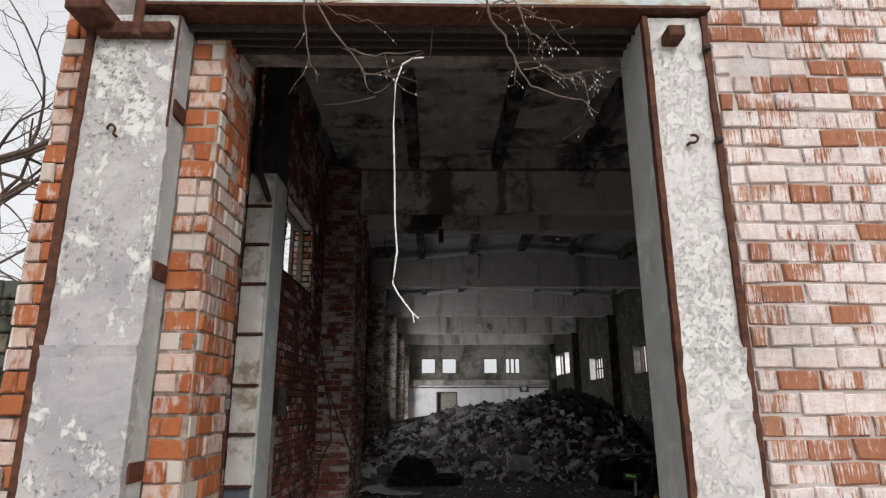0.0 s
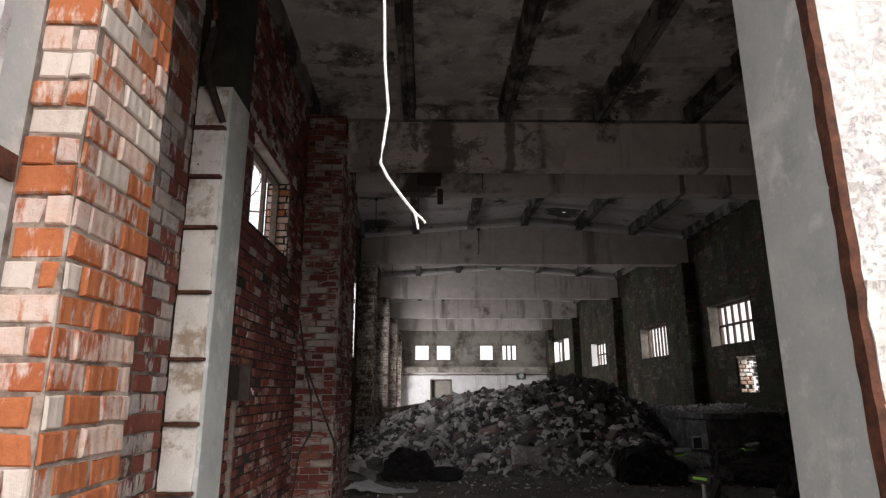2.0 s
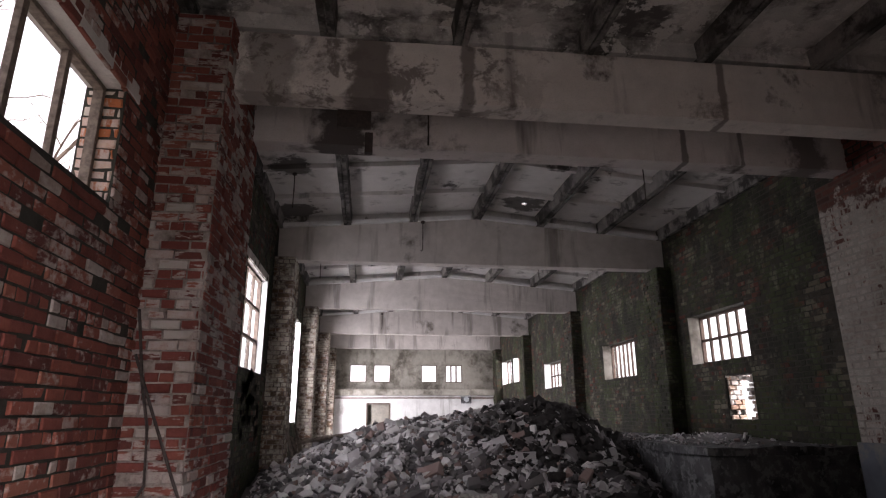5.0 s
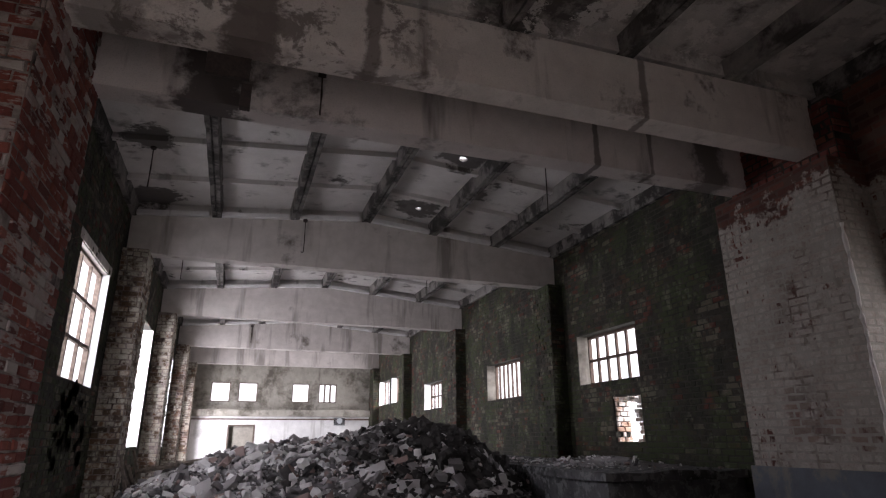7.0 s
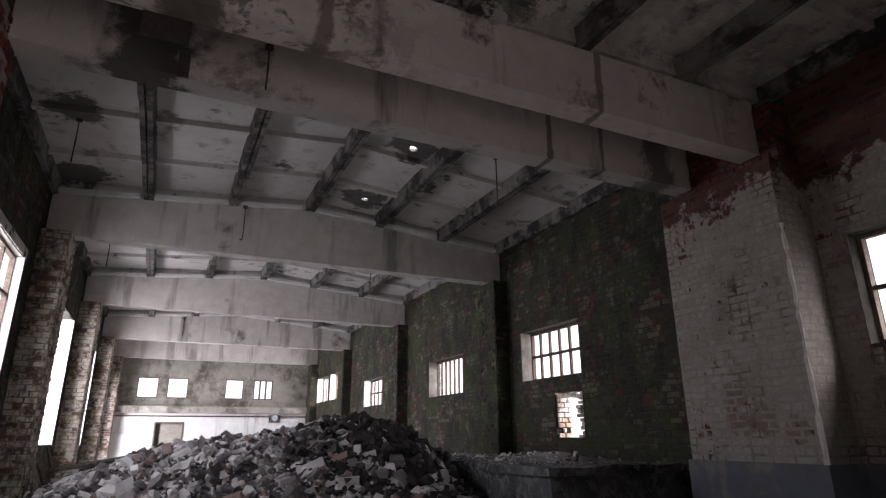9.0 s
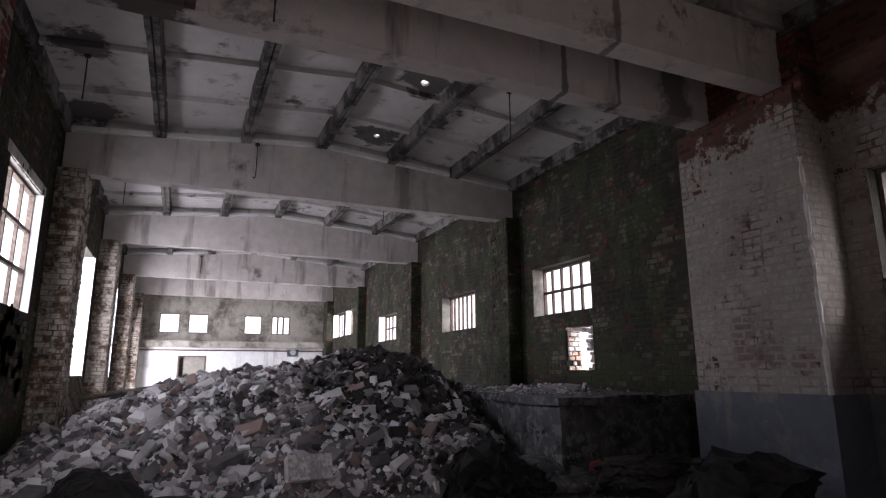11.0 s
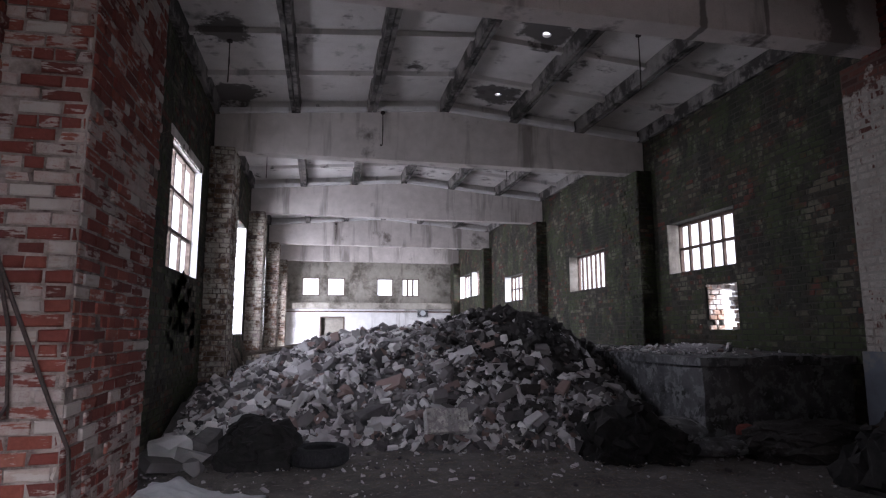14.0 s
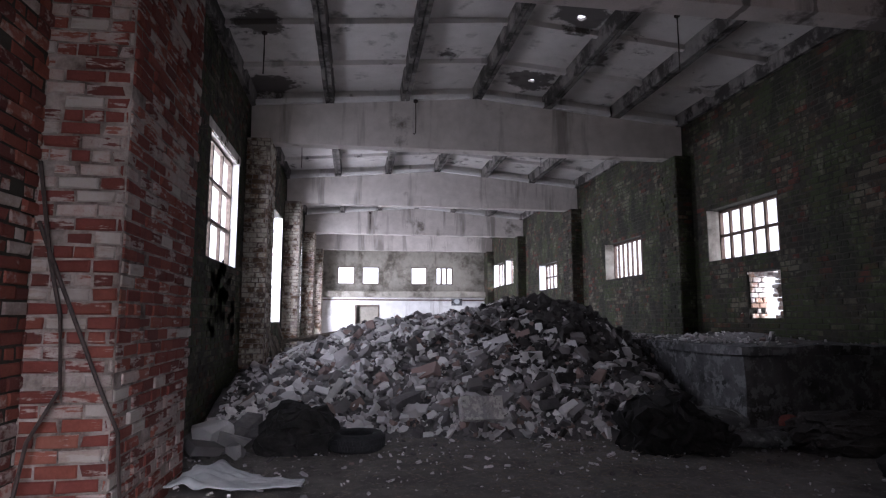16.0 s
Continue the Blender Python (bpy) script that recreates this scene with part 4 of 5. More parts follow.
# pale soffits and sills of the left windows
for a, b, c, d in LEFT_WINDOWS[1:2]:
    tagged(part("window_lintel", block(WL - 0.31, WL + 0.01, a - 0.15, b + 0.1, d - 0.008, d + 0.14, 0.006), BEAM), "pale concrete lintel over the large window", "lintel", kind="structure")
# plastered reveals
for a, b, c, d in LEFT_WINDOWS[1:4]:
    tagged(part("reveal_plaster", block(WL - 0.30, WL + 0.015, b - 0.03, b, c, d, 0.006), LIME), "white plastered window reveal", "reveal", kind="structure")
for k, (a, b, c, d) in enumerate(RIGHT_WINDOWS[1:]):
    tagged(part("reveal_plaster", block(WR - 0.012, OUT_R - 0.02, b - 0.03, b, c, d, 0.006), STAINED if k < 2 else LIME), "pale plastered window reveal", "reveal", kind="structure")

# ragged brick edges of the hole knocked through the right wall
r = random.Random(5)
hole_rim = tagged(new("broken_wall_edge", None), "ragged lime-dusted bricks round the hole", "brickwork", kind="structure")
rim_me = mesh_of("brick", *brick_shape(0.25, 0.065, 0.12), LIME_DUSTED)
for k in range(11):
    z = BROKEN[2] + 0.04 + k * 0.075
    for y, s in ((BROKEN[0], 1), (BROKEN[1], -1)):
        for layer in range(2):
            ob = new("brick", rim_me)
            ob.parent = hole_rim
            reach = r.uniform(-0.04, 0.15) if s > 0 else r.uniform(-0.16, -0.08)
            ob.matrix_basis = pose(WR + 0.14 + 0.1 * layer, y + s * reach, z, r.uniform(-4, 4), r.uniform(-4, 4), r.uniform(-12, 12))

for k in range(7):  # loose ends along the top of the hole
    ob = new("brick", rim_me)
    ob.parent = hole_rim
    ob.matrix_basis = pose(WR + 0.12 + 0.16 * (k % 2), BROKEN[0] + 0.06 + 0.115 * k, BROKEN[3] - r.uniform(-0.02, 0.11), r.uniform(-6, 6), r.uniform(-6, 6), r.uniform(-12, 12))
bricks(wall_right, (WR + 0.02, BROKEN[1] - 0.01, 0), (1, 0, 0), OUT_R - WR - 0.04, BROKEN[2] + 0.02, BROKEN[3] - 0.02, 0.093, 0.16, [], LIME_DUSTED, proud=0.05, seed=88, gaps=0.12)

# ---- far end ----
door = empty("far_door", 0.8, FAR - 0.5, 0, "open plywood door leaf in a dark frame", "door")
inv = Matrix.Translation(-door.location)
for x0, x1, z0, z1 in ((0.2, 0.27, 0, 2.18), (1.35, 1.42, 0, 2.18), (0.27, 1.35, 2.11, 2.18)):
    part("frame", block(x0, x1, FAR - 0.57, FAR - 0.45, z0, z1, 0.004, inv), FRAME, door)
part("leaf", block(0.45, 1.35, FAR - 0.40, FAR - 0.36, 0, 2.1, 0.004, inv @ pose(0, 0, 0)), plain("grey_plywood", (0.26, 0.24, 0.21), (0.36, 0.33, 0.28), 0.8, 0, 5), door, "grey-beige plywood leaf")
tagged(part("pipe", block(WL, 6.9, FAR - 0.62, FAR - 0.57, 2.40, 2.45, 0.015), RUST), "thin rusty pipe along the end wall", "pipe")
lampbox = empty("wall_lamp", 5.35, FAR - 0.6, 2.4, "old square floodlight on the end wall", "lamp")
inv = Matrix.Translation(-lampbox.location)
part("backplate", block(5.1, 5.65, FAR - 0.62, FAR - 0.58, 2.15, 2.5, 0.01, inv), SLAB, lampbox)
bm = bmesh.new()
tube(bm, [(5.36, FAR - 0.75, 2.36), (5.36, FAR - 0.6, 2.36)], [0.14, 0.10], 14)
bm.transform(inv)
part("reflector", bm, PALE_SHEET, lampbox)

# ---- ceiling fittings ----
def ceiling_rod(x, y, z0, z1, hook=False):
    ob = empty("ceiling_rod", x, y, z1, "thin rusty rod hanging from the roof", "rod", "ceiling rods")
    bm = bmesh.new()
    pts = [(0, 0, 0), (0.004, 0, (z0 - z1) * 0.5), (0, 0, z0 - z1)]
    if hook:
        pts += [(-0.02, 0, z0 - z1 - 0.03), (-0.05, 0, z0 - z1 - 0.01)]
    tube(bm, pts, [0.012] * len(pts), 6)
    part("rod", bm, DARK_STEEL, ob)
    bm = bmesh.new()
    tube(bm, [(0, 0, -0.02), (0, 0, 0.03)], [0.045, 0.045], 8)
    part("plate", bm, DARK_STEEL, ob)


ceiling_rod(-1.25, 14.6, 5.25, beam_top(-1.25) + 0.25)
ceiling_rod(-1.2, 20.6, 5.3, beam_top(-1.2) + 0.25)
ceiling_rod(5.0, 13.4, 5.15, beam_top(5.0) + 0.25)
ceiling_rod(4.9, 19.8, 5.3, beam_top(4.9) + 0.25)
ceiling_rod(1.37, 17.0, 5.2, 5.86, True)
ceiling_rod(0.75, 29.285, 5.1, 5.75)
ceiling_rod(0.9, 11.105, 4.95, 5.45)
bracket = empty("rusty_bracket", -0.05, 10.75, 4.9, "rusty steel bracket hanging between two beams", "bracket")
inv = Matrix.Translation(-bracket.location)
part("plate", block(-0.22, 0.16, 10.285, 10.33, 4.72, 5.5, 0.004, inv), DARK_STEEL, bracket)
part("tongue", block(0.10, 0.19, 10.27, 10.35, 4.42, 4.66, 0.004, inv), DARK_STEEL, bracket)

# ---- switch box, conduit and rods on the left wall ----
box_ = empty("switch_box", -1.8, 7.1, 1.6, "broken open switch box with torn wires on brick", "switch box")
inv = Matrix.Translation(-box_.location)
part("back_box", block(-1.85, -1.79, 6.72, 7.02, 1.46, 1.76, 0.006, inv), DARK_STEEL, box_)
part("lid", block(-1.84, -1.71, 7.08, 7.13, 1.45, 1.78, 0.006, inv), DARK_STEEL, box_, "dark bent lid")
for k in range(5):
    bm = bmesh.new()
    r2 = random.Random(k)
    p = Vector((-1.78, 7.12, 1.62))
    pts = [p]
    for j in range(4):
        p = p + Vector((r2.uniform(-0.01, 0.03), r2.uniform(-0.02, 0.07), r2.uniform(-0.08, 0.05)))
        pts.append(p)
    tube(bm, pts, [0.005] * 5, 5)
    bm.transform(inv)
    part("wire", bm, DARK_STEEL if k % 2 else WHITE_WIRE, box_)
tagged(part("conduit", block(-1.85, -1.80, 7.0, 7.05, 0, 1.46, 0.012), WOOD), "grey upright conduit below the switch box", "conduit")
for k, pts in enumerate(([(-1.83, 9.68, 2.5), (-1.72, 9.67, 1.85), (-1.63, 9.66, 1.49), (-1.59, 9.64, 1.03), (-1.74, 9.6, 0.72), (-1.80, 9.5, 0.04)],
                         [(-1.81, 9.68, 2.1), (-1.62, 9.66, 1.65), (-1.36, 9.63, 1.05), (-1.22, 9.60, 0.76), (-1.12, 9.5, 0.03)])):
    bm = bmesh.new()
    tube(bm, pts, [0.013] * len(pts), 6)
    ob = part("leaning_rod", bm, DARK_STEEL)
    tagged(ob, "thin bent dark rod leaning on the brick pilaster", "rod", "leaning rods")
# pale strip that paints in the light catching the pier's plastered corner
pipe = bmesh.new()
rp = random.Random(4)
tube(pipe, [(6.575 + rp.uniform(-0.006, 0.006), 9.68 + rp.uniform(-0.006, 0.006), 1.22 + 0.155 * k) for k in range(18)], [0.02 + 0.012 * rp.random() for k in range(18)], 8)
tagged(part("lit_corner_strip", pipe, PALE_JAMB), "rough pale strip standing for the lit plastered corner of the pier", "pipe")

# ---- rubble heap ----
RIDGE = [(-1.9, 0.45), (-1.35, 0.6), (-0.6, 1.0), (0.6, 1.3), (1.6, 1.42), (2.5, 1.52), (3.2, 1.72), (3.7, 1.78), (4.3, 1.62), (4.9, 1.25), (5.4, 0.95), (7.2, 0.5)]
TOE = [(-1.9, 14.2), (-1.0, 13.3), (0.2, 13.1), (1.9, 12.75), (3.2, 12.5), (4.2, 12.3), (5.2, 13.0), (7.2, 14.0)]


def at_x(table, x):
    return float(np.interp(x, [p[0] for p in table], [p[1] for p in table]))


def smooth(t):
    t = min(max(t, 0.0), 1.0)
    return t * t * (3 - 2 * t)


def heap(x, y):
    """Height of the rubble."""
    toe = at_x(TOE, x)
    up = min(max((y - toe) / (16.4 - toe), 0), 1)
    h = at_x(RIDGE, x) * (0.35 * smooth(up) + 0.65 * math.sin(up * math.pi / 2)) * (1 - smooth((y - 18.0) / 6.5))
    return h + (0.10 * noise.noise(Vector((x * 1.1, y * 1.1, 0))) + 0.05 * noise.noise(Vector((x * 3, y * 3, 4)))) * min(1, h * 3)


bm = bmesh.new()
bmesh.ops.create_grid(bm, x_segments=110, y_segments=150, size=0.5)
for v in bm.verts:
    x, y = WL + 0.02 + (v.co.x + 0.5) * (WR - WL - 0.04), 12.0 + (v.co.y + 0.5) * 13.0
    v.co = Vector((x, y, heap(x, y) - 0.02))
for f in bm.faces:
    f.smooth = True
heap_ob = empty("rubble_heap", 2.5, 16.4, 0, "tall heap of broken brick, plaster and concrete lumps", "rubble heap")
inv = Matrix.Translation(-heap_ob.location)
bm.transform(inv)
part("dust_core", bm, PILE, heap_ob)


def stone_mesh(seed, flat, slabby):
    r = random.Random(seed)
    bm = bmesh.new()
    if slabby:
        sx, sy, sz = 1.0, r.uniform(0.5, 0.8), r.uniform(0.25, 0.5)
        for x in (-1, 1):
            for y in (-1, 1):
                for z in (-1, 1):
                    bm.verts.new((x * sx * r.uniform(0.75, 1), y * sy * r.uniform(0.7, 1), z * sz * r.uniform(0.7, 1)))
        for k in range(3):
            bm.verts.new((r.uniform(-1, 1) * sx, r.uniform(-1, 1) * sy, r.choice((-1, 1)) * sz))
    else:
        for k in range(13):
            v = Vector((r.gauss(0, 1), r.gauss(0, 1), r.gauss(0, 1))).normalized() * r.uniform(0.75, 1.05)
            bm.verts.new((v.x, v.y * 0.85, v.z * flat))
    out = bmesh.ops.convex_hull(bm, input=bm.verts)
    bmesh.ops.delete(bm, geom=[v for v in bm.verts if not v.link_faces], context="VERTS")
    bmesh.ops.recalc_face_normals(bm, faces=bm.faces)
    me = bpy.data.meshes.new("stone")
    bm.to_mesh(me)
    bm.free()
    me.materials.append(RUBBLE)
    return me


STONES = [stone_mesh(k, 0.55 + 0.05 * (k % 5), k % 2 != 0) for k in range(18)]
STONE_DATA = [(np.array([v.co[:] for v in me.vertices]), [tuple(p.vertices) for p in me.polygons]) for me in STONES]


def scatter(parent, count, area, height, sizes, seed, inv, as_parts=0, name="stone", bury=0.2, material=None):
    """Stones strewn over a surface: the first ones as objects, the rest joined."""
    r = random.Random(seed)
    verts, faces, base = [], [], 0
    placed = 0
    while placed < count:
        x, y = area(r)
        z = height(x, y)
        if z is None:
            continue
        s = min(sizes[0] * math.exp(abs(r.gauss(0, sizes[1]))), sizes[2])
        e = 0.05
        gx, gy = ((height(x + e, y) or 0) - z) / e, ((height(x, y + e) or 0) - z) / e
        up = Vector((-gx, -gy, 1)).normalized()
        q = up.to_track_quat("Z", "Y") @ Euler((r.gauss(0, 0.5), r.gauss(0, 0.5), r.uniform(0, 6.3))).to_quaternion()
        m = Matrix.LocRotScale((x, y, z + s * bury), q, (s, s * r.uniform(0.7, 1), s * r.uniform(0.6, 1.0)))
        k = r.randrange(len(STONES))
        if placed < as_parts:
            ob = new(name, STONES[k])
            ob.parent = parent
            ob.matrix_basis = inv @ m
        else:
            v, f = STONE_DATA[k]
            mm = np.array(inv @ m)
            verts.append(v @ mm[:3, :3].T + mm[:3, 3])
            faces += [tuple(base + j for j in p) for p in f]
            base += len(v)
        placed += 1
    if verts:
        me = mesh_of("loose_rubble", np.concatenate(verts).tolist(), faces, material or RUBBLE)
        ob = new("loose_rubble", me)
        ob.parent = parent
        tagged(ob, kind="stuff")


def heap_height(x, y):
    h = heap(x, y)
    return h if h > 0.03 else None


scatter(heap_ob, 290, lambda r: (r.uniform(-1.2, 4.8), r.uniform(12.6, 15.2)), heap_height, (0.078, 0.5, 0.23), 1, inv, 290)
scatter(heap_ob, 10000, lambda r: (r.uniform(-1.7, 6.4), r.uniform(12.4, 18.6)), heap_height, (0.031, 0.66, 0.15), 2, inv)
scatter(heap_ob, 1500, lambda r: (r.uniform(-1.7, 6.8), r.uniform(17.5, 24)), heap_height, (0.06, 0.5, 0.2), 3, inv)
scatter(heap_ob, 2600, lambda r: (r.gauss(4.0, 0.6), r.gauss(15.6, 1.0)), heap_height, (0.04, 0.6, 0.16), 6, inv, material=DARK_SOIL, bury=0.45)
scatter(heap_ob, 500, lambda r: (r.gauss(3.6, 0.9), r.gauss(15.0, 1.2)), heap_height, (0.04, 0.6, 0.12), 7, inv, material=DARK_SOIL, bury=0.4)
litter = empty("floor_litter", 2.0, 11.5, 0, "scattered chips of brick and plaster on the floor", "litter")
tagged(litter, kind="stuff")
scatter(litter, 1100, lambda r: (r.uniform(-1.6, 6.9), 13.2 - abs(r.gauss(0, 1.3))), lambda x, y: 0.005, (0.010, 0.7, 0.05), 4, Matrix.Translation((-2.0, -11.5, 0)))
scatter(litter, 500, lambda r: (r.uniform(-1.7, 7.0), r.uniform(4.2, 13)), lambda x, y: 0.005, (0.008, 0.7, 0.03), 5, Matrix.Translation((-2.0, -11.5, 0)))

# straw and splinters
STRAW = plain("dry_straw", (0.12, 0.10, 0.08), (0.24, 0.20, 0.16), 0.9, 0, 20)
r = random.Random(15)
verts, faces = [], []
for k in range(1500):
    x, y = r.gauss(2.6, 1.3), r.gauss(11.3, 1.1)
    if not (-1.5 < x < 6.8 and 8.5 < y < 13):
        continue
    a, l, w, z = r.uniform(0, 6.3), r.uniform(0.015, 0.06), r.uniform(0.0012, 0.003), 0.012 + r.uniform(0, 0.025)
    c, s2, dz = math.cos(a) * l, math.sin(a) * l, r.gauss(0, 0.008)
    nx, ny = -math.sin(a) * w, math.cos(a) * w
    b = len(verts)
    verts += [(x - c + nx, y - s2 + ny, z - dz), (x - c - nx, y - s2 - ny, z - dz), (x + c - nx, y + s2 - ny, z + dz), (x + c + nx, y + s2 + ny, z + dz), (x, y, z + 0.006)]
    faces += [(b, b + 1, b + 4), (b + 1, b + 2, b + 4), (b + 2, b + 3, b + 4), (b + 3, b, b + 4), (b, b + 3, b + 2, b + 1)]
tagged(new("straw", mesh_of("straw", verts, faces, STRAW)), "trodden straw and splinters on the dirt floor", "straw", kind="stuff")

# big pieces lying at the foot of the heap
def lump(name, x, y, z, sx, sy, sz, turn, material, label, category, seed, rough=0.12, lean=0.0):
    bm = bmesh.new()
    bmesh.ops.create_cube(bm, size=2)
    bmesh.ops.subdivide_edges(bm, edges=bm.edges[:], cuts=11, use_grid_fill=True)
    for v in bm.verts:
        c = v.co.normalized() * 1.15
        v.co = v.co.lerp(c, 0.75)
        v.co += rough * noise.noise_vector(v.co * 1.6 + Vector((seed, 0, 0))) + 0.55 * rough * noise.noise_vector(v.co * 5 + Vector((seed, 0, 3)))
        v.co = Vector((v.co.x * sx, v.co.y * sy, v.co.z * sz))
    ob = part(name, bm, material)
    ob.matrix_basis = pose(x, y, z, lean, 0, turn)
    return tagged(ob, label, category)


white_block = part("plaster_block", block(-0.27, 0.27, -0.1, 0.1, -0.15, 0.15, 0.015), JAMB)
white_block.matrix_basis = pose(1.83, 13.05, 0.33, -22, 1, 4)
tagged(white_block, "pale square plaster block in the rubble", "block")
for k, (x, y, s) in enumerate(((-1.1, 12.65, 0.26), (-1.35, 12.35, 0.22), (-1.0, 12.25, 0.17), (-0.85, 12.95, 0.2), (-1.4, 12.95, 0.3), (-1.05, 13.25, 0.27))):
    ob = tagged(new("concrete_lump", STONES[(7 * k) % 18]), "angular dusty concrete lump beside the heap", "lump")
    ob.matrix_basis = Matrix.LocRotScale((x, y, s * 0.45), Euler((0.3 * k, 0.2, 0.9 * k)).to_quaternion(), (s, s * 0.9, s * 0.95))
# black mounds added as shapes for the deep shade on the floor
for k, (x, y, sx, sy, sz) in enumerate(((-0.36, 12.5, 0.38, 0.3, 0.29), (3.72, 12.05, 0.40, 0.36, 0.36), (4.12, 11.9, 0.3, 0.28, 0.22), (5.5, 9.9, 0.62, 0.4, 0.38))):
    lump("shade_mound", x, y, sz * 0.6, sx, sy, sz, 30 * k, SHADE_AND_TAR, "black mound put in where there is only deep shade", "mound", k + 11.3, 0.42)
lump("spoil_mound", 5.95, 11.65, 0.15, 0.85, 0.35, 0.24, 4, DARK_SOIL, "low mound of dark spoil below the platform", "mound", 19.7, 0.3)
lump("broken_slab", 4.75, 11.9, 0.12, 0.42, 0.2, 0.09, -12, SLAB, "broken concrete slab lying on the floor", "slab", 31, 0.08)
lump("broken_slab", 4.45, 12.1, 0.3, 0.35, 0.25, 0.1, 20, SLAB, "broken concrete slab lying against the platform", "slab", 37, 0.08, 12)
lump("orange_brick_lump", 5.35, 12.05, 0.25, 0.10, 0.09, 0.08, 25, INNER, "broken orange brick lump on the slab", "brick", 33, 0.15)
lump("broken_slab", 5.2, 12.0, 0.1, 0.3, 0.2, 0.1, 25, SLAB, "flat concrete piece", "slab", 35, 0.15)

# ---- tyre ----
tyre = empty("car_tyre", 0.27, 12.5, 0, "worn black car tyre lying flat on the floor", "tyre")
bm = bmesh.new()
prof = [(0.19, 0.015), (0.24, 0.0), (0.29, 0.01), (0.315, 0.04), (0.32, 0.1), (0.315, 0.16), (0.29, 0.19), (0.24, 0.2), (0.19, 0.185), (0.2, 0.16), (0.26, 0.13), (0.27, 0.1), (0.26, 0.07), (0.2, 0.04)]
n = 48
rings = [[bm.verts.new((rr * math.cos(2 * math.pi * k / n), rr * math.sin(2 * math.pi * k / n), z)) for rr, z in prof] for k in range(n)]
for k in range(n):
    for j in range(len(prof)):
        bm.faces.new((rings[k][j], rings[(k + 1) % n][j], rings[(k + 1) % n][(j + 1) % len(prof)], rings[k][(j + 1) % len(prof)]))
for f in bm.faces:
    f.smooth = True
part("carcass", bm, RUBBER, tyre)
bm = bmesh.new()
for k in range(56):
    for z in (0.045, 0.105):
        box(bm, 0.316, 0.326, -0.011, 0.011, z, z + 0.05, pose(0, 0, 0, 0, 0, 360 * k / 56 + (3 if z > 0.1 else 0)))
part("tread", bm, RUBBER, tyre)

# ---- pale sheet ----
bm = bmesh.new()
bmesh.ops.create_grid(bm, x_segments=40, y_segments=24, size=0.5)
for v in bm.verts:
    x, y = v.co.x, v.co.y
    taper = 1 - 0.75 * smooth(x + 0.45)
    v.co = Vector((x * 1.05, y * 0.75 * taper, 0.05 + 0.16 * math.exp(-((x + 0.35) / 0.25) ** 2) * (0.6 + 0.4 * noise.noise(Vector((x * 6, y * 6, 0)))) + 0.02 * noise.noise(Vector((x * 9, y * 14, 2)))))
ext = bmesh.ops.solidify(bm, geom=bm.faces[:], thickness=0.012)
for f in bm.faces:
    f.smooth = True
sheet = tagged(part("crumpled_sheet", bm, PALE_SHEET), "crumpled pale metal sheet lying on the floor", "sheet")
sheet.matrix_basis = pose(-0.72, 11.1, 0.0, 0, 0, -6)

# ---- concrete platform by the right wall ----
platform = empty("concrete_platform", 6.0, 14, 0, "rough concrete platform with a stained front, strewn with dust", "platform")
inv = Matrix.Translation(-platform.location)
bm = block(4.95, WR - 0.01, 12.25, 19.5, 0, 1.02, 0.0)
bmesh.ops.subdivide_edges(bm, edges=bm.edges[:], cuts=14, use_grid_fill=True)
roughen(bm, 0.025, 2.2)
bm.transform(inv)
part("body", bm, SLAB, platform)
bm = block(4.86, WR - 0.01, 12.17, 19.5, 1.02, 1.13, 0.0)
bmesh.ops.subdivide_edges(bm, edges=bm.edges[:], cuts=14, use_grid_fill=True)
roughen(bm, 0.03, 3.1, 4.0)
bm.transform(inv)
part("top_slab", bm, SLAB, platform, "broken-edged top slab")


def dust_height(x, y):
    return 1.13 + 0.12 * math.exp(-((x - 6.75) / 0.5) ** 2 - ((y - 14.8) / 1.0) ** 2)


bm = bmesh.new()
bmesh.ops.create_grid(bm, x_segments=30, y_segments=60, size=0.5)
for v in bm.verts:
    x, y = 5.1 + (v.co.x + 0.5) * 2.05, 12.6 + (v.co.y + 0.5) * 5.5
    v.co = Vector((x, y, dust_height(x, y) - 0.01 + 0.025 * noise.noise(Vector((x * 3, y * 3, 9)))))
bm.transform(inv)
part("dust_layer", bm, PILE, platform, "pale plaster dust fallen from the broken wall")
scatter(platform, 260, lambda r: (r.uniform(5.0, 7.1), r.uniform(12.4, 17.5)), dust_height, (0.02, 0.6, 0.1), 8, inv)

# ---- lumber leaning by the left wall ----
r = random.Random(9)
for k in range(6):
    y = 16.9 + 0.35 * k
    x0, top = WL + r.uniform(0.75, 1.0), r.uniform(1.1, 1.7)
    bm = bmesh.new()
    tube(bm, [(x0, y + r.uniform(-0.4, 0.4), 0.0), (WL + 0.48, y, top)], [0.03, 0.03], 5)
    tagged(part("leaning_board", bm, WOOD), "grey old board leaning on the brick side wall", "board", "leaning boards")
bm = bmesh.new()
tube(bm, [(-1.2, 17.6, 1.02), (0.5, 17.4, 1.30)], [0.05, 0.04], 6)
tagged(part("timber", bm, WOOD), "grey timber lying across the heap", "timber")

# black peeling patch under the large left window
patch = tagged(new("tar_patch", None), "black tar paper flakes peeling off the wall below the window", "tar paper")
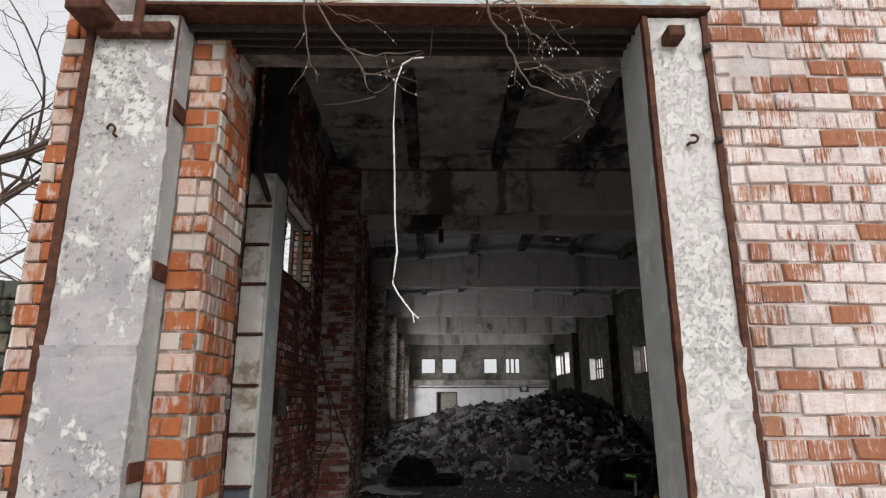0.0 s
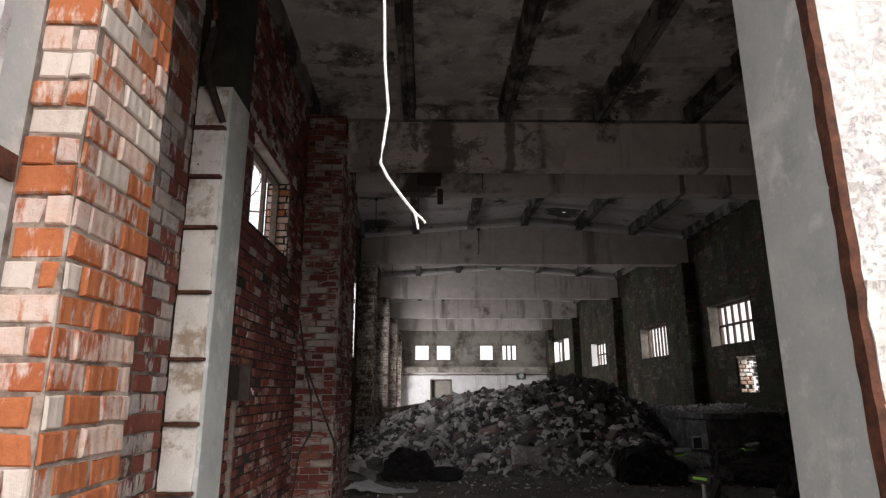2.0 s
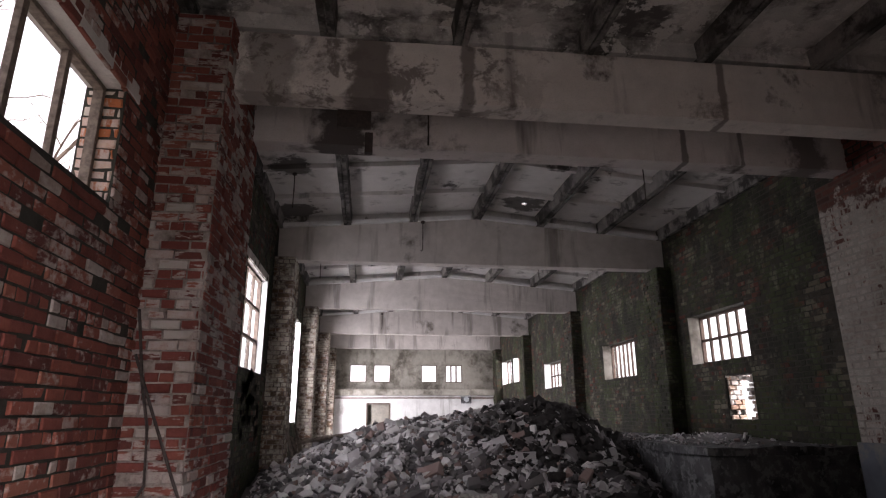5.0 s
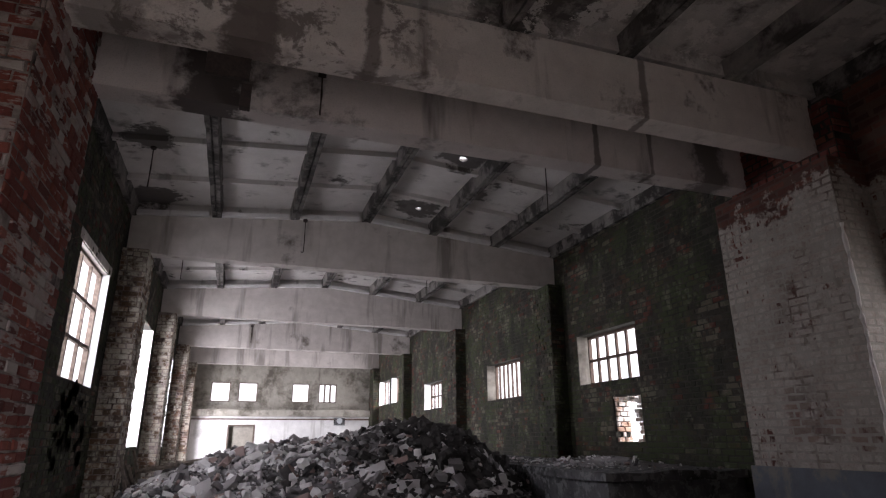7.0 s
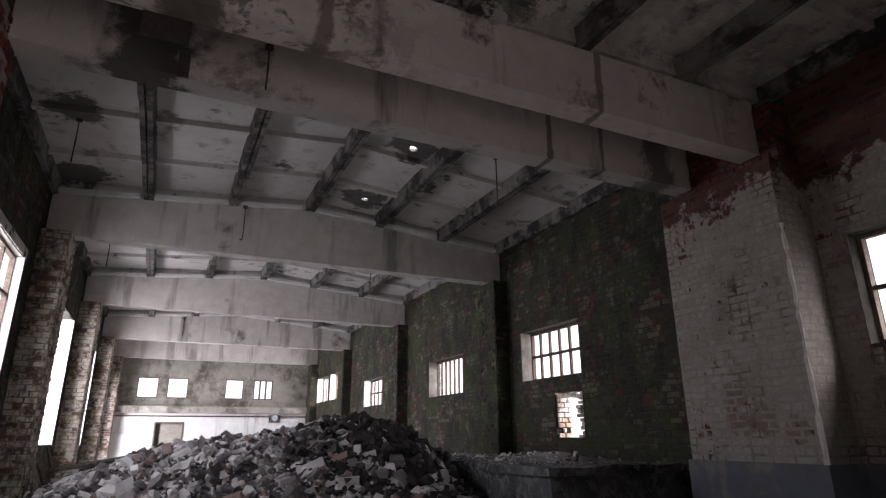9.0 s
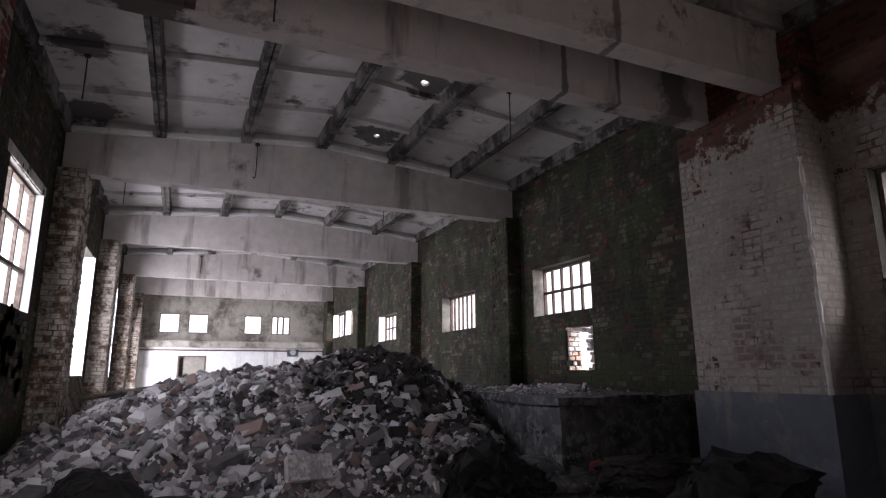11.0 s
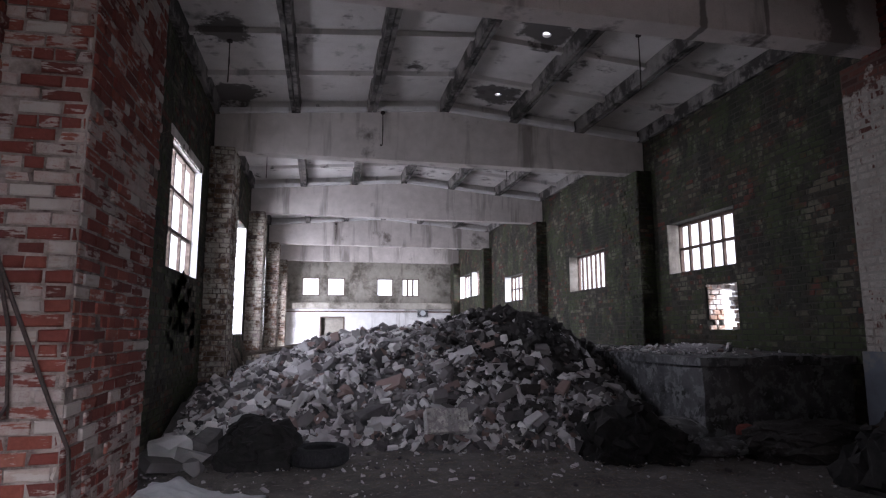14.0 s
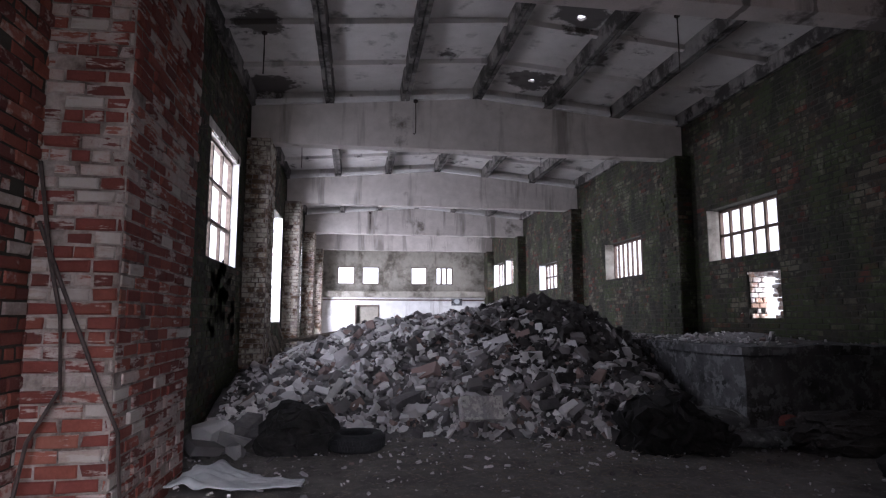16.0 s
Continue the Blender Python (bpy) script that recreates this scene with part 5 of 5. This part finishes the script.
for k in range(48):
    y, z = 14.4 + r.uniform(0, 1.7), 1.2 + r.uniform(0, 1.15)
    s = r.uniform(0.03, 0.10)
    bm = bmesh.new()
    ring = [bm.verts.new((0, s * r.uniform(0.7, 1.1) * math.cos(a), 1.5 * s * r.uniform(0.7, 1.1) * math.sin(a))) for a in [j * math.pi / 5 for j in range(10)]]
    f = bm.faces.new(ring)
    bmesh.ops.solidify(bm, geom=[f], thickness=0.006)
    ob = part("flake", bm, SHADE_AND_TAR, patch)
    ob.location = (WL + 0.03, y, z)

# ---- bicycle ----
LIMEGREEN = plain("lime_green_paint", (0.22, 0.55, 0.05), (0.26, 0.62, 0.07), 0.4, 0, 10)
YELLOW = plain("yellow_reflector", (0.75, 0.55, 0.03), (0.8, 0.6, 0.05), 0.3, 0, 10)
BIKE_BLACK = plain("black_bike_paint", (0.012, 0.012, 0.013), (0.02, 0.02, 0.021), 0.4, 0.2, 20)
ALU = plain("bare_aluminium", (0.5, 0.5, 0.5), (0.62, 0.62, 0.62), 0.35, 0.9, 30)
GRIP = plain("grey_rubber_grip", (0.07, 0.075, 0.075), (0.11, 0.12, 0.12), 0.8, 0, 30)
bike = empty("bicycle", 2.1, 6.1, 0, "black mountain bicycle with lime green trim, parked on its stand", "bicycle")


def rod(name, a, b, ra, rb, material, parent=None, label="", sides=10, mid=()):
    bm = bmesh.new()
    pts = [a, *mid, b]
    tube(bm, pts, [ra + (rb - ra) * k / (len(pts) - 1) for k in range(len(pts))], sides)
    return part(name, bm, material, parent or bike, label)


def wheel(x, turn):
    hub = Vector((x, 0, 0.34))
    bm = bmesh.new()
    n = 40
    for rr, tr in ((0.315, 0.026),):
        rings = []
        for k in range(n):
            a = 2 * math.pi * k / n
            rings.append([bm.verts.new(((rr + tr * math.cos(b)) * math.cos(a), tr * math.sin(b), (rr + tr * math.cos(b)) * math.sin(a))) for b in [2 * math.pi * j / 8 for j in range(8)]])
        for k in range(n):
            for j in range(8):
                bm.faces.new((rings[k][j], rings[(k + 1) % n][j], rings[(k + 1) % n][(j + 1) % 8], rings[k][(j + 1) % 8]))
    m = Matrix.Translation(hub) @ pose(0, 0, 0, 0, 0, turn)
    bm.transform(m)
    w = part("wheel", bm, RUBBER, bike, "black knobbly tyre on a dark rim")
    bm = bmesh.new()
    pts = [(0.28 * math.cos(2 * math.pi * k / 32), 0, 0.28 * math.sin(2 * math.pi * k / 32)) for k in range(33)]
    tube(bm, pts, [0.012] * 33, 6)
    bm.transform(m)
    part("rim", bm, BIKE_BLACK, w)
    for k in range(18):
        a = 2 * math.pi * k / 18
        bm = bmesh.new()
        tube(bm, [(0.02 * math.cos(a), 0.02 * (-1) ** k, 0.02 * math.sin(a)), (0.28 * math.cos(a), 0, 0.28 * math.sin(a))], [0.0015, 0.0015], 4)
        bm.transform(m)
        part("spoke", bm, ALU, w)
    return w


wheel(-0.52, 0)
wheel(0.55, 30)
HEAD, SEAT, CRANK = (0.30, 0, 0.80), (-0.28, 0, 0.66), (-0.10, 0, 0.30)
rod("top_tube", HEAD, SEAT, 0.019, 0.018, BIKE_BLACK)
rod("down_tube", (0.32, 0, 0.74), CRANK, 0.024, 0.022, BIKE_BLACK)
rod("seat_tube", (-0.30, 0, 0.74), CRANK, 0.018, 0.018, BIKE_BLACK)
rod("seat_post", (-0.33, 0, 0.86), (-0.30, 0, 0.72), 0.014, 0.014, ALU)
for s in (-1, 1):
    rod("chain_stay", CRANK, (-0.52, 0.06 * s, 0.34), 0.011, 0.009, BIKE_BLACK)
    rod("seat_stay", (-0.28, 0, 0.68), (-0.52, 0.06 * s, 0.34), 0.009, 0.008, BIKE_BLACK)
    rod("fork_leg", (0.36, 0.06 * s, 0.66), (0.55, 0.06 * s, 0.34), 0.018, 0.014, BIKE_BLACK)
    rod("crank_arm", (CRANK[0], 0.07 * s, 0.30), (CRANK[0] + 0.12 * s, 0.09 * s, 0.30 - 0.12 * s), 0.011, 0.010, ALU)
    part("pedal", block(CRANK[0] + 0.12 * s - 0.045, CRANK[0] + 0.12 * s + 0.045, 0.09 * s if s > 0 else -0.18, 0.18 if s > 0 else -0.09, 0.285 - 0.12 * s, 0.31 - 0.12 * s, 0.004), BIKE_BLACK, bike)
rod("head_tube", (0.35, 0, 0.69), (0.29, 0, 0.87), 0.022, 0.022, BIKE_BLACK)
rod("stem", (0.285, 0, 0.86), (0.36, 0, 1.02), 0.017, 0.017, BIKE_BLACK)
rod("stand", (-0.40, 0.06, 0.36), (-0.36, 0.26, 0.005), 0.009, 0.009, ALU)
bm = bmesh.new()
tube(bm, [(CRANK[0], 0.055, 0.30), (CRANK[0], 0.062, 0.30)], [0.095, 0.095], 24)
part("chainring", bm, DARK_STEEL, bike)
bm = bmesh.new()
bmesh.ops.create_cube(bm, size=1)
bmesh.ops.subdivide_edges(bm, edges=bm.edges[:], cuts=6, use_grid_fill=True)
for v in bm.verts:
    x = v.co.x + 0.5
    wide = 0.15 - 0.11 * smooth(x * 1.25)
    v.co = Vector((-0.47 + 0.28 * x, v.co.y * wide, 0.88 + v.co.z * 0.05 + 0.02 * (1 - x)))
for f in bm.faces:
    f.smooth = True
saddle = part("saddle", bm, BIKE_BLACK, bike)
part("saddle_trim", block(-0.475, -0.455, -0.045, 0.045, 0.90, 0.918, 0.004), LIMEGREEN, saddle, "lime green saddle trim")
part("rear_mudguard", block(-0.78, -0.60, -0.03, 0.03, 0.70, 0.72, 0.006, pose(0, 0, 0, 0, 0, 0)), ALU, bike, "pale rear mudguard")
bar_m = pose(0.36, 0, 1.02, -7, 0, 34)
bm = bmesh.new()
pts = [(0, -0.34, 0.03), (0, -0.2, 0.025), (0, -0.06, 0), (0, 0.06, 0), (0, 0.2, 0.025), (0, 0.34, 0.03)]
tube(bm, pts, [0.014] * 6, 10)
bm.transform(bar_m)
bar = part("handlebar", bm, BIKE_BLACK, bike)
for s in (-1, 1):
    bm = bmesh.new()
    tube(bm, [(0, 0.22 * s, 0.026), (0, 0.35 * s, 0.031)], [0.018, 0.02], 12)
    bm.transform(bar_m)
    part("grip", bm, GRIP, bar, "grey rubber grip")
    bm = bmesh.new()
    tube(bm, [(0.03, 0.2 * s, 0.01), (0.05, 0.26 * s, -0.015), (0.05, 0.33 * s, -0.02)], [0.007, 0.008, 0.007], 6)
    bm.transform(bar_m)
    part("brake_lever", bm, LIMEGREEN, bar, "lime green brake lever")
bm = block(-0.004, 0.004, 0.12, 0.20, 0.05, 0.15, 0.002)
bm.transform(bar_m @ pose(0, 0, -0.02, 0, -8, 0))
phone = part("phone_holder", bm, ALU, bar, "pale frame of a phone holder")
bm = block(-0.008, -0.004, 0.127, 0.193, 0.057, 0.143, 0.001)
bm.transform(bar_m @ pose(0, 0, -0.02, 0, -8, 0))
part("dark_plate", bm, BIKE_BLACK, phone)
part("reflector", block(0.33, 0.35, -0.035, 0.035, 0.60, 0.64, 0.005), YELLOW, bike, "yellow reflector")
bike.matrix_basis = pose(2.02, 6.1, 0.035, 4, 0, 56)

# ---- overhanging bare tree and yard ----
def grow(bm, buds, start, way, length, radius, depth, r, droop=0.0):
    p, d = Vector(start), Vector(way).normalized()
    pts, rad = [p.copy()], [radius]
    n = 7
    for k in range(n):
        d = (d + Vector((r.gauss(0, 0.14), r.gauss(0, 0.14), r.gauss(0, 0.12) - droop))).normalized()
        p = p + d * length / n
        pts.append(p.copy())
        rad.append(max(radius * (1 - 0.75 * (k + 1) / n), 0.0012))
        if depth > 0 and k > 0 and r.random() < 0.75:
            side = Vector((r.gauss(0, 1), r.gauss(0, 1), r.gauss(0, 0.7)))
            side = (side - side.dot(d) * d).normalized()
            grow(bm, buds, p, d * 0.75 + side * 0.75, length * r.uniform(0.35, 0.6), rad[-1] * 0.65, depth - 1, r, droop)
    tube(bm, pts, rad, 5 if radius < 0.02 else 8)
    if buds is not None and depth == 0:
        for k in range(2, n + 1, 2):
            if r.random() < 0.3:
                bmesh.ops.create_icosphere(buds, subdivisions=1, radius=0.005, matrix=Matrix.Translation(pts[k]) @ Matrix.Diagonal((0.7, 0.7, 1.6, 1)))


tree = empty("bare_tree", 1.2, -2.2, 0, "bare spring tree whose twigs hang over the gate", "tree")
inv = Matrix.Translation(-tree.location)
bm, buds = bmesh.new(), bmesh.new()
tube(bm, [(1.2, -2.2, -0.1), (1.15, -2.1, 1.5), (1.0, -1.9, 3.2), (0.8, -1.4, 4.6)], [0.17, 0.14, 0.11, 0.08], 10)
bm.transform(inv)
part("trunk", bm, BARK, tree)
r = random.Random(21)
bm = bmesh.new()
MAIN_LIMBS = [([(0.8, -1.4, 4.6), (0.3, 0.2, 4.9), (-0.25, 1.6, 4.6), (-0.62, 2.4, 3.85)], [0.06, 0.04, 0.022, 0.012]),
         ([(0.8, -1.4, 4.6), (0.6, 0.4, 4.9), (0.35, 1.8, 4.5), (0.22, 2.45, 3.85)], [0.06, 0.035, 0.02, 0.011])]
for pts, rad in MAIN_LIMBS:
    tube(bm, pts, rad, 7)
TWIGS = [([(-0.62, 2.4, 3.85), (-0.60, 2.58, 3.58), (-0.47, 2.62, 3.36), (-0.36, 2.64, 3.31), (-0.2, 2.66, 3.33), (-0.06, 2.66, 3.35)], 0.008),
         ([(-0.62, 2.4, 3.85), (-0.66, 2.6, 3.48), (-0.63, 2.62, 3.28), (-0.57, 2.62, 3.18)], 0.006),
         ([(-0.44, 2.63, 3.34), (-0.36, 2.64, 3.22), (-0.30, 2.64, 3.2), (-0.18, 2.65, 3.24), (-0.05, 2.66, 3.34)], 0.005),
         ([(-0.36, 2.64, 3.22), (-0.33, 2.62, 3.12), (-0.29, 2.62, 3.06)], 0.004),
         ([(-0.66, 2.5, 3.62), (-0.5, 2.6, 3.52), (-0.38, 2.62, 3.5), (-0.26, 2.62, 3.48)], 0.004),
         ([(0.22, 2.45, 3.85), (0.28, 2.58, 3.52), (0.36, 2.62, 3.42), (0.42, 2.64, 3.26), (0.50, 2.64, 3.14), (0.62, 2.65, 3.09), (0.74, 2.66, 3.06), (0.83, 2.66, 3.0)], 0.008),
         ([(0.46, 2.64, 3.24), (0.56, 2.66, 3.26), (0.66, 2.66, 3.22), (0.78, 2.66, 3.24), (0.9, 2.67, 3.26)], 0.004),
         ([(0.56, 2.66, 3.26), (0.66, 2.67, 3.20), (0.74, 2.67, 3.17), (0.77, 2.67, 3.20)], 0.003),
         ([(0.30, 2.55, 3.56), (0.42, 2.6, 3.6), (0.55, 2.62, 3.52), (0.68, 2.64, 3.5)], 0.005),
         ([(0.42, 2.6, 3.6), (0.5, 2.62, 3.44), (0.58, 2.63, 3.36), (0.52, 2.63, 3.34)], 0.004)]
for pts, w in TWIGS:
    fine = []
    for a, b in zip(pts, pts[1:]):
        fine += [Vector(a).lerp(Vector(b), k / 3) + Vector((r.gauss(0, 0.006), r.gauss(0, 0.006), r.gauss(0, 0.006))) for k in range(3)]
    fine.append(Vector(pts[-1]))
    twig = bmesh.new()
    tube(twig, fine, [max(w * (1 - 0.7 * k / len(fine)), 0.0014) for k in range(len(fine))], 5)
    for k in range(3):
        p = r.choice(fine)
        grow(twig, buds, p, (r.gauss(0.3, 0.6), r.gauss(0, 0.4), r.gauss(-0.1, 0.5)), r.uniform(0.12, 0.3), 0.0028, 1 if p.x > 0.2 else 0, r)
    twig.transform(inv)
    part("twig", twig, BARK, tree)
bm.transform(inv)
part("limb", bm, BARK, tree)
buds.transform(inv)
tagged(part("buds", buds, BUD, tree, "pale swelling buds"), kind="stuff")


def yard_tree(x, y, height, seed):
    ob = empty("bare_tree", x, y, 0, "tall leafless tree beyond the yard wall", "tree", "yard trees")
    r = random.Random(seed)
    bm = bmesh.new()
    tube(bm, [(0, 0, -0.1), (0.1, 0, height * 0.3), (0, 0.1, height * 0.55)], [0.2, 0.15, 0.1], 8)
    part("trunk", bm, BARK, ob)
    bm = bmesh.new()
    for k in range(9):
        z = height * (0.25 + 0.035 * k)
        a = r.uniform(0, 6.3)
        grow(bm, None, (0.05, 0.05, z), (math.cos(a), math.sin(a), 0.7), height * 0.45, 0.06, 3, r)
    part("crown", bm, BARK, ob)


for k, (x, y, h) in enumerate(((-7.0, 14.0, 9.0), (-10.5, 13.0, 10.0), (-5.6, 12.5, 7.0), (-7.3, 7.4, 8.5))):
    yard_tree(x, y, h, 60 + k)

STONE_WALL = brick_material("dark_field_stone", [(0, (0.14, 0.14, 0.13)), (0.3, (0.20, 0.18, 0.15)), (0.6, (0.10, 0.11, 0.11)), (0.8, (0.26, 0.22, 0.16))], 0.4, (0.3, 0.3, 0.28), 0.55, 0.65, (0.10, 0.11, 0.07))
# rough stone yard wall
yard_wall = tagged(part("yard_wall", block(-16, -4.2, 9.0, 9.5, -0.1, 3.35), MORTAR), "old stone yard wall, dark and mossy", "wall", kind="structure")
r = random.Random(77)
z = 0.0
while z < 3.3:
    h = r.uniform(0.22, 0.34)
    x = -9.5
    while x < -4.3:
        w = r.uniform(0.3, 0.65)
        bm = block(-w / 2 + 0.015, w / 2 - 0.015, -0.1, 0.1, -h / 2 + 0.015, h / 2 - 0.015, 0.03)
        roughen(bm, 0.03, 4, x + z)
        ob = part("stone", bm, STONE_WALL, yard_wall)
        ob.location = (x + w / 2, 9.0 + r.uniform(-0.03, 0.03), z + h / 2)
        x += w
    z += h

# ---- daylight in the openings ----
for (a, b, c, d), gain in zip(LEFT_WINDOWS[1:], (2.2, 4.2, 5.6, 7.5)):
    window_lamp(WL - 0.37, (a + b) / 2, (c + d) / 2, b - a, d - c, (1, 0, 0), gain)
for (a, b, c, d), gain in zip([*RIGHT_WINDOWS[1:], BROKEN], (0.6, 0.9, 1.6, 3.0, 3.0, 1.3)):
    window_lamp(OUT_R + 0.05, (a + b) / 2, (c + d) / 2, b - a, d - c, (-1, 0, 0), gain)
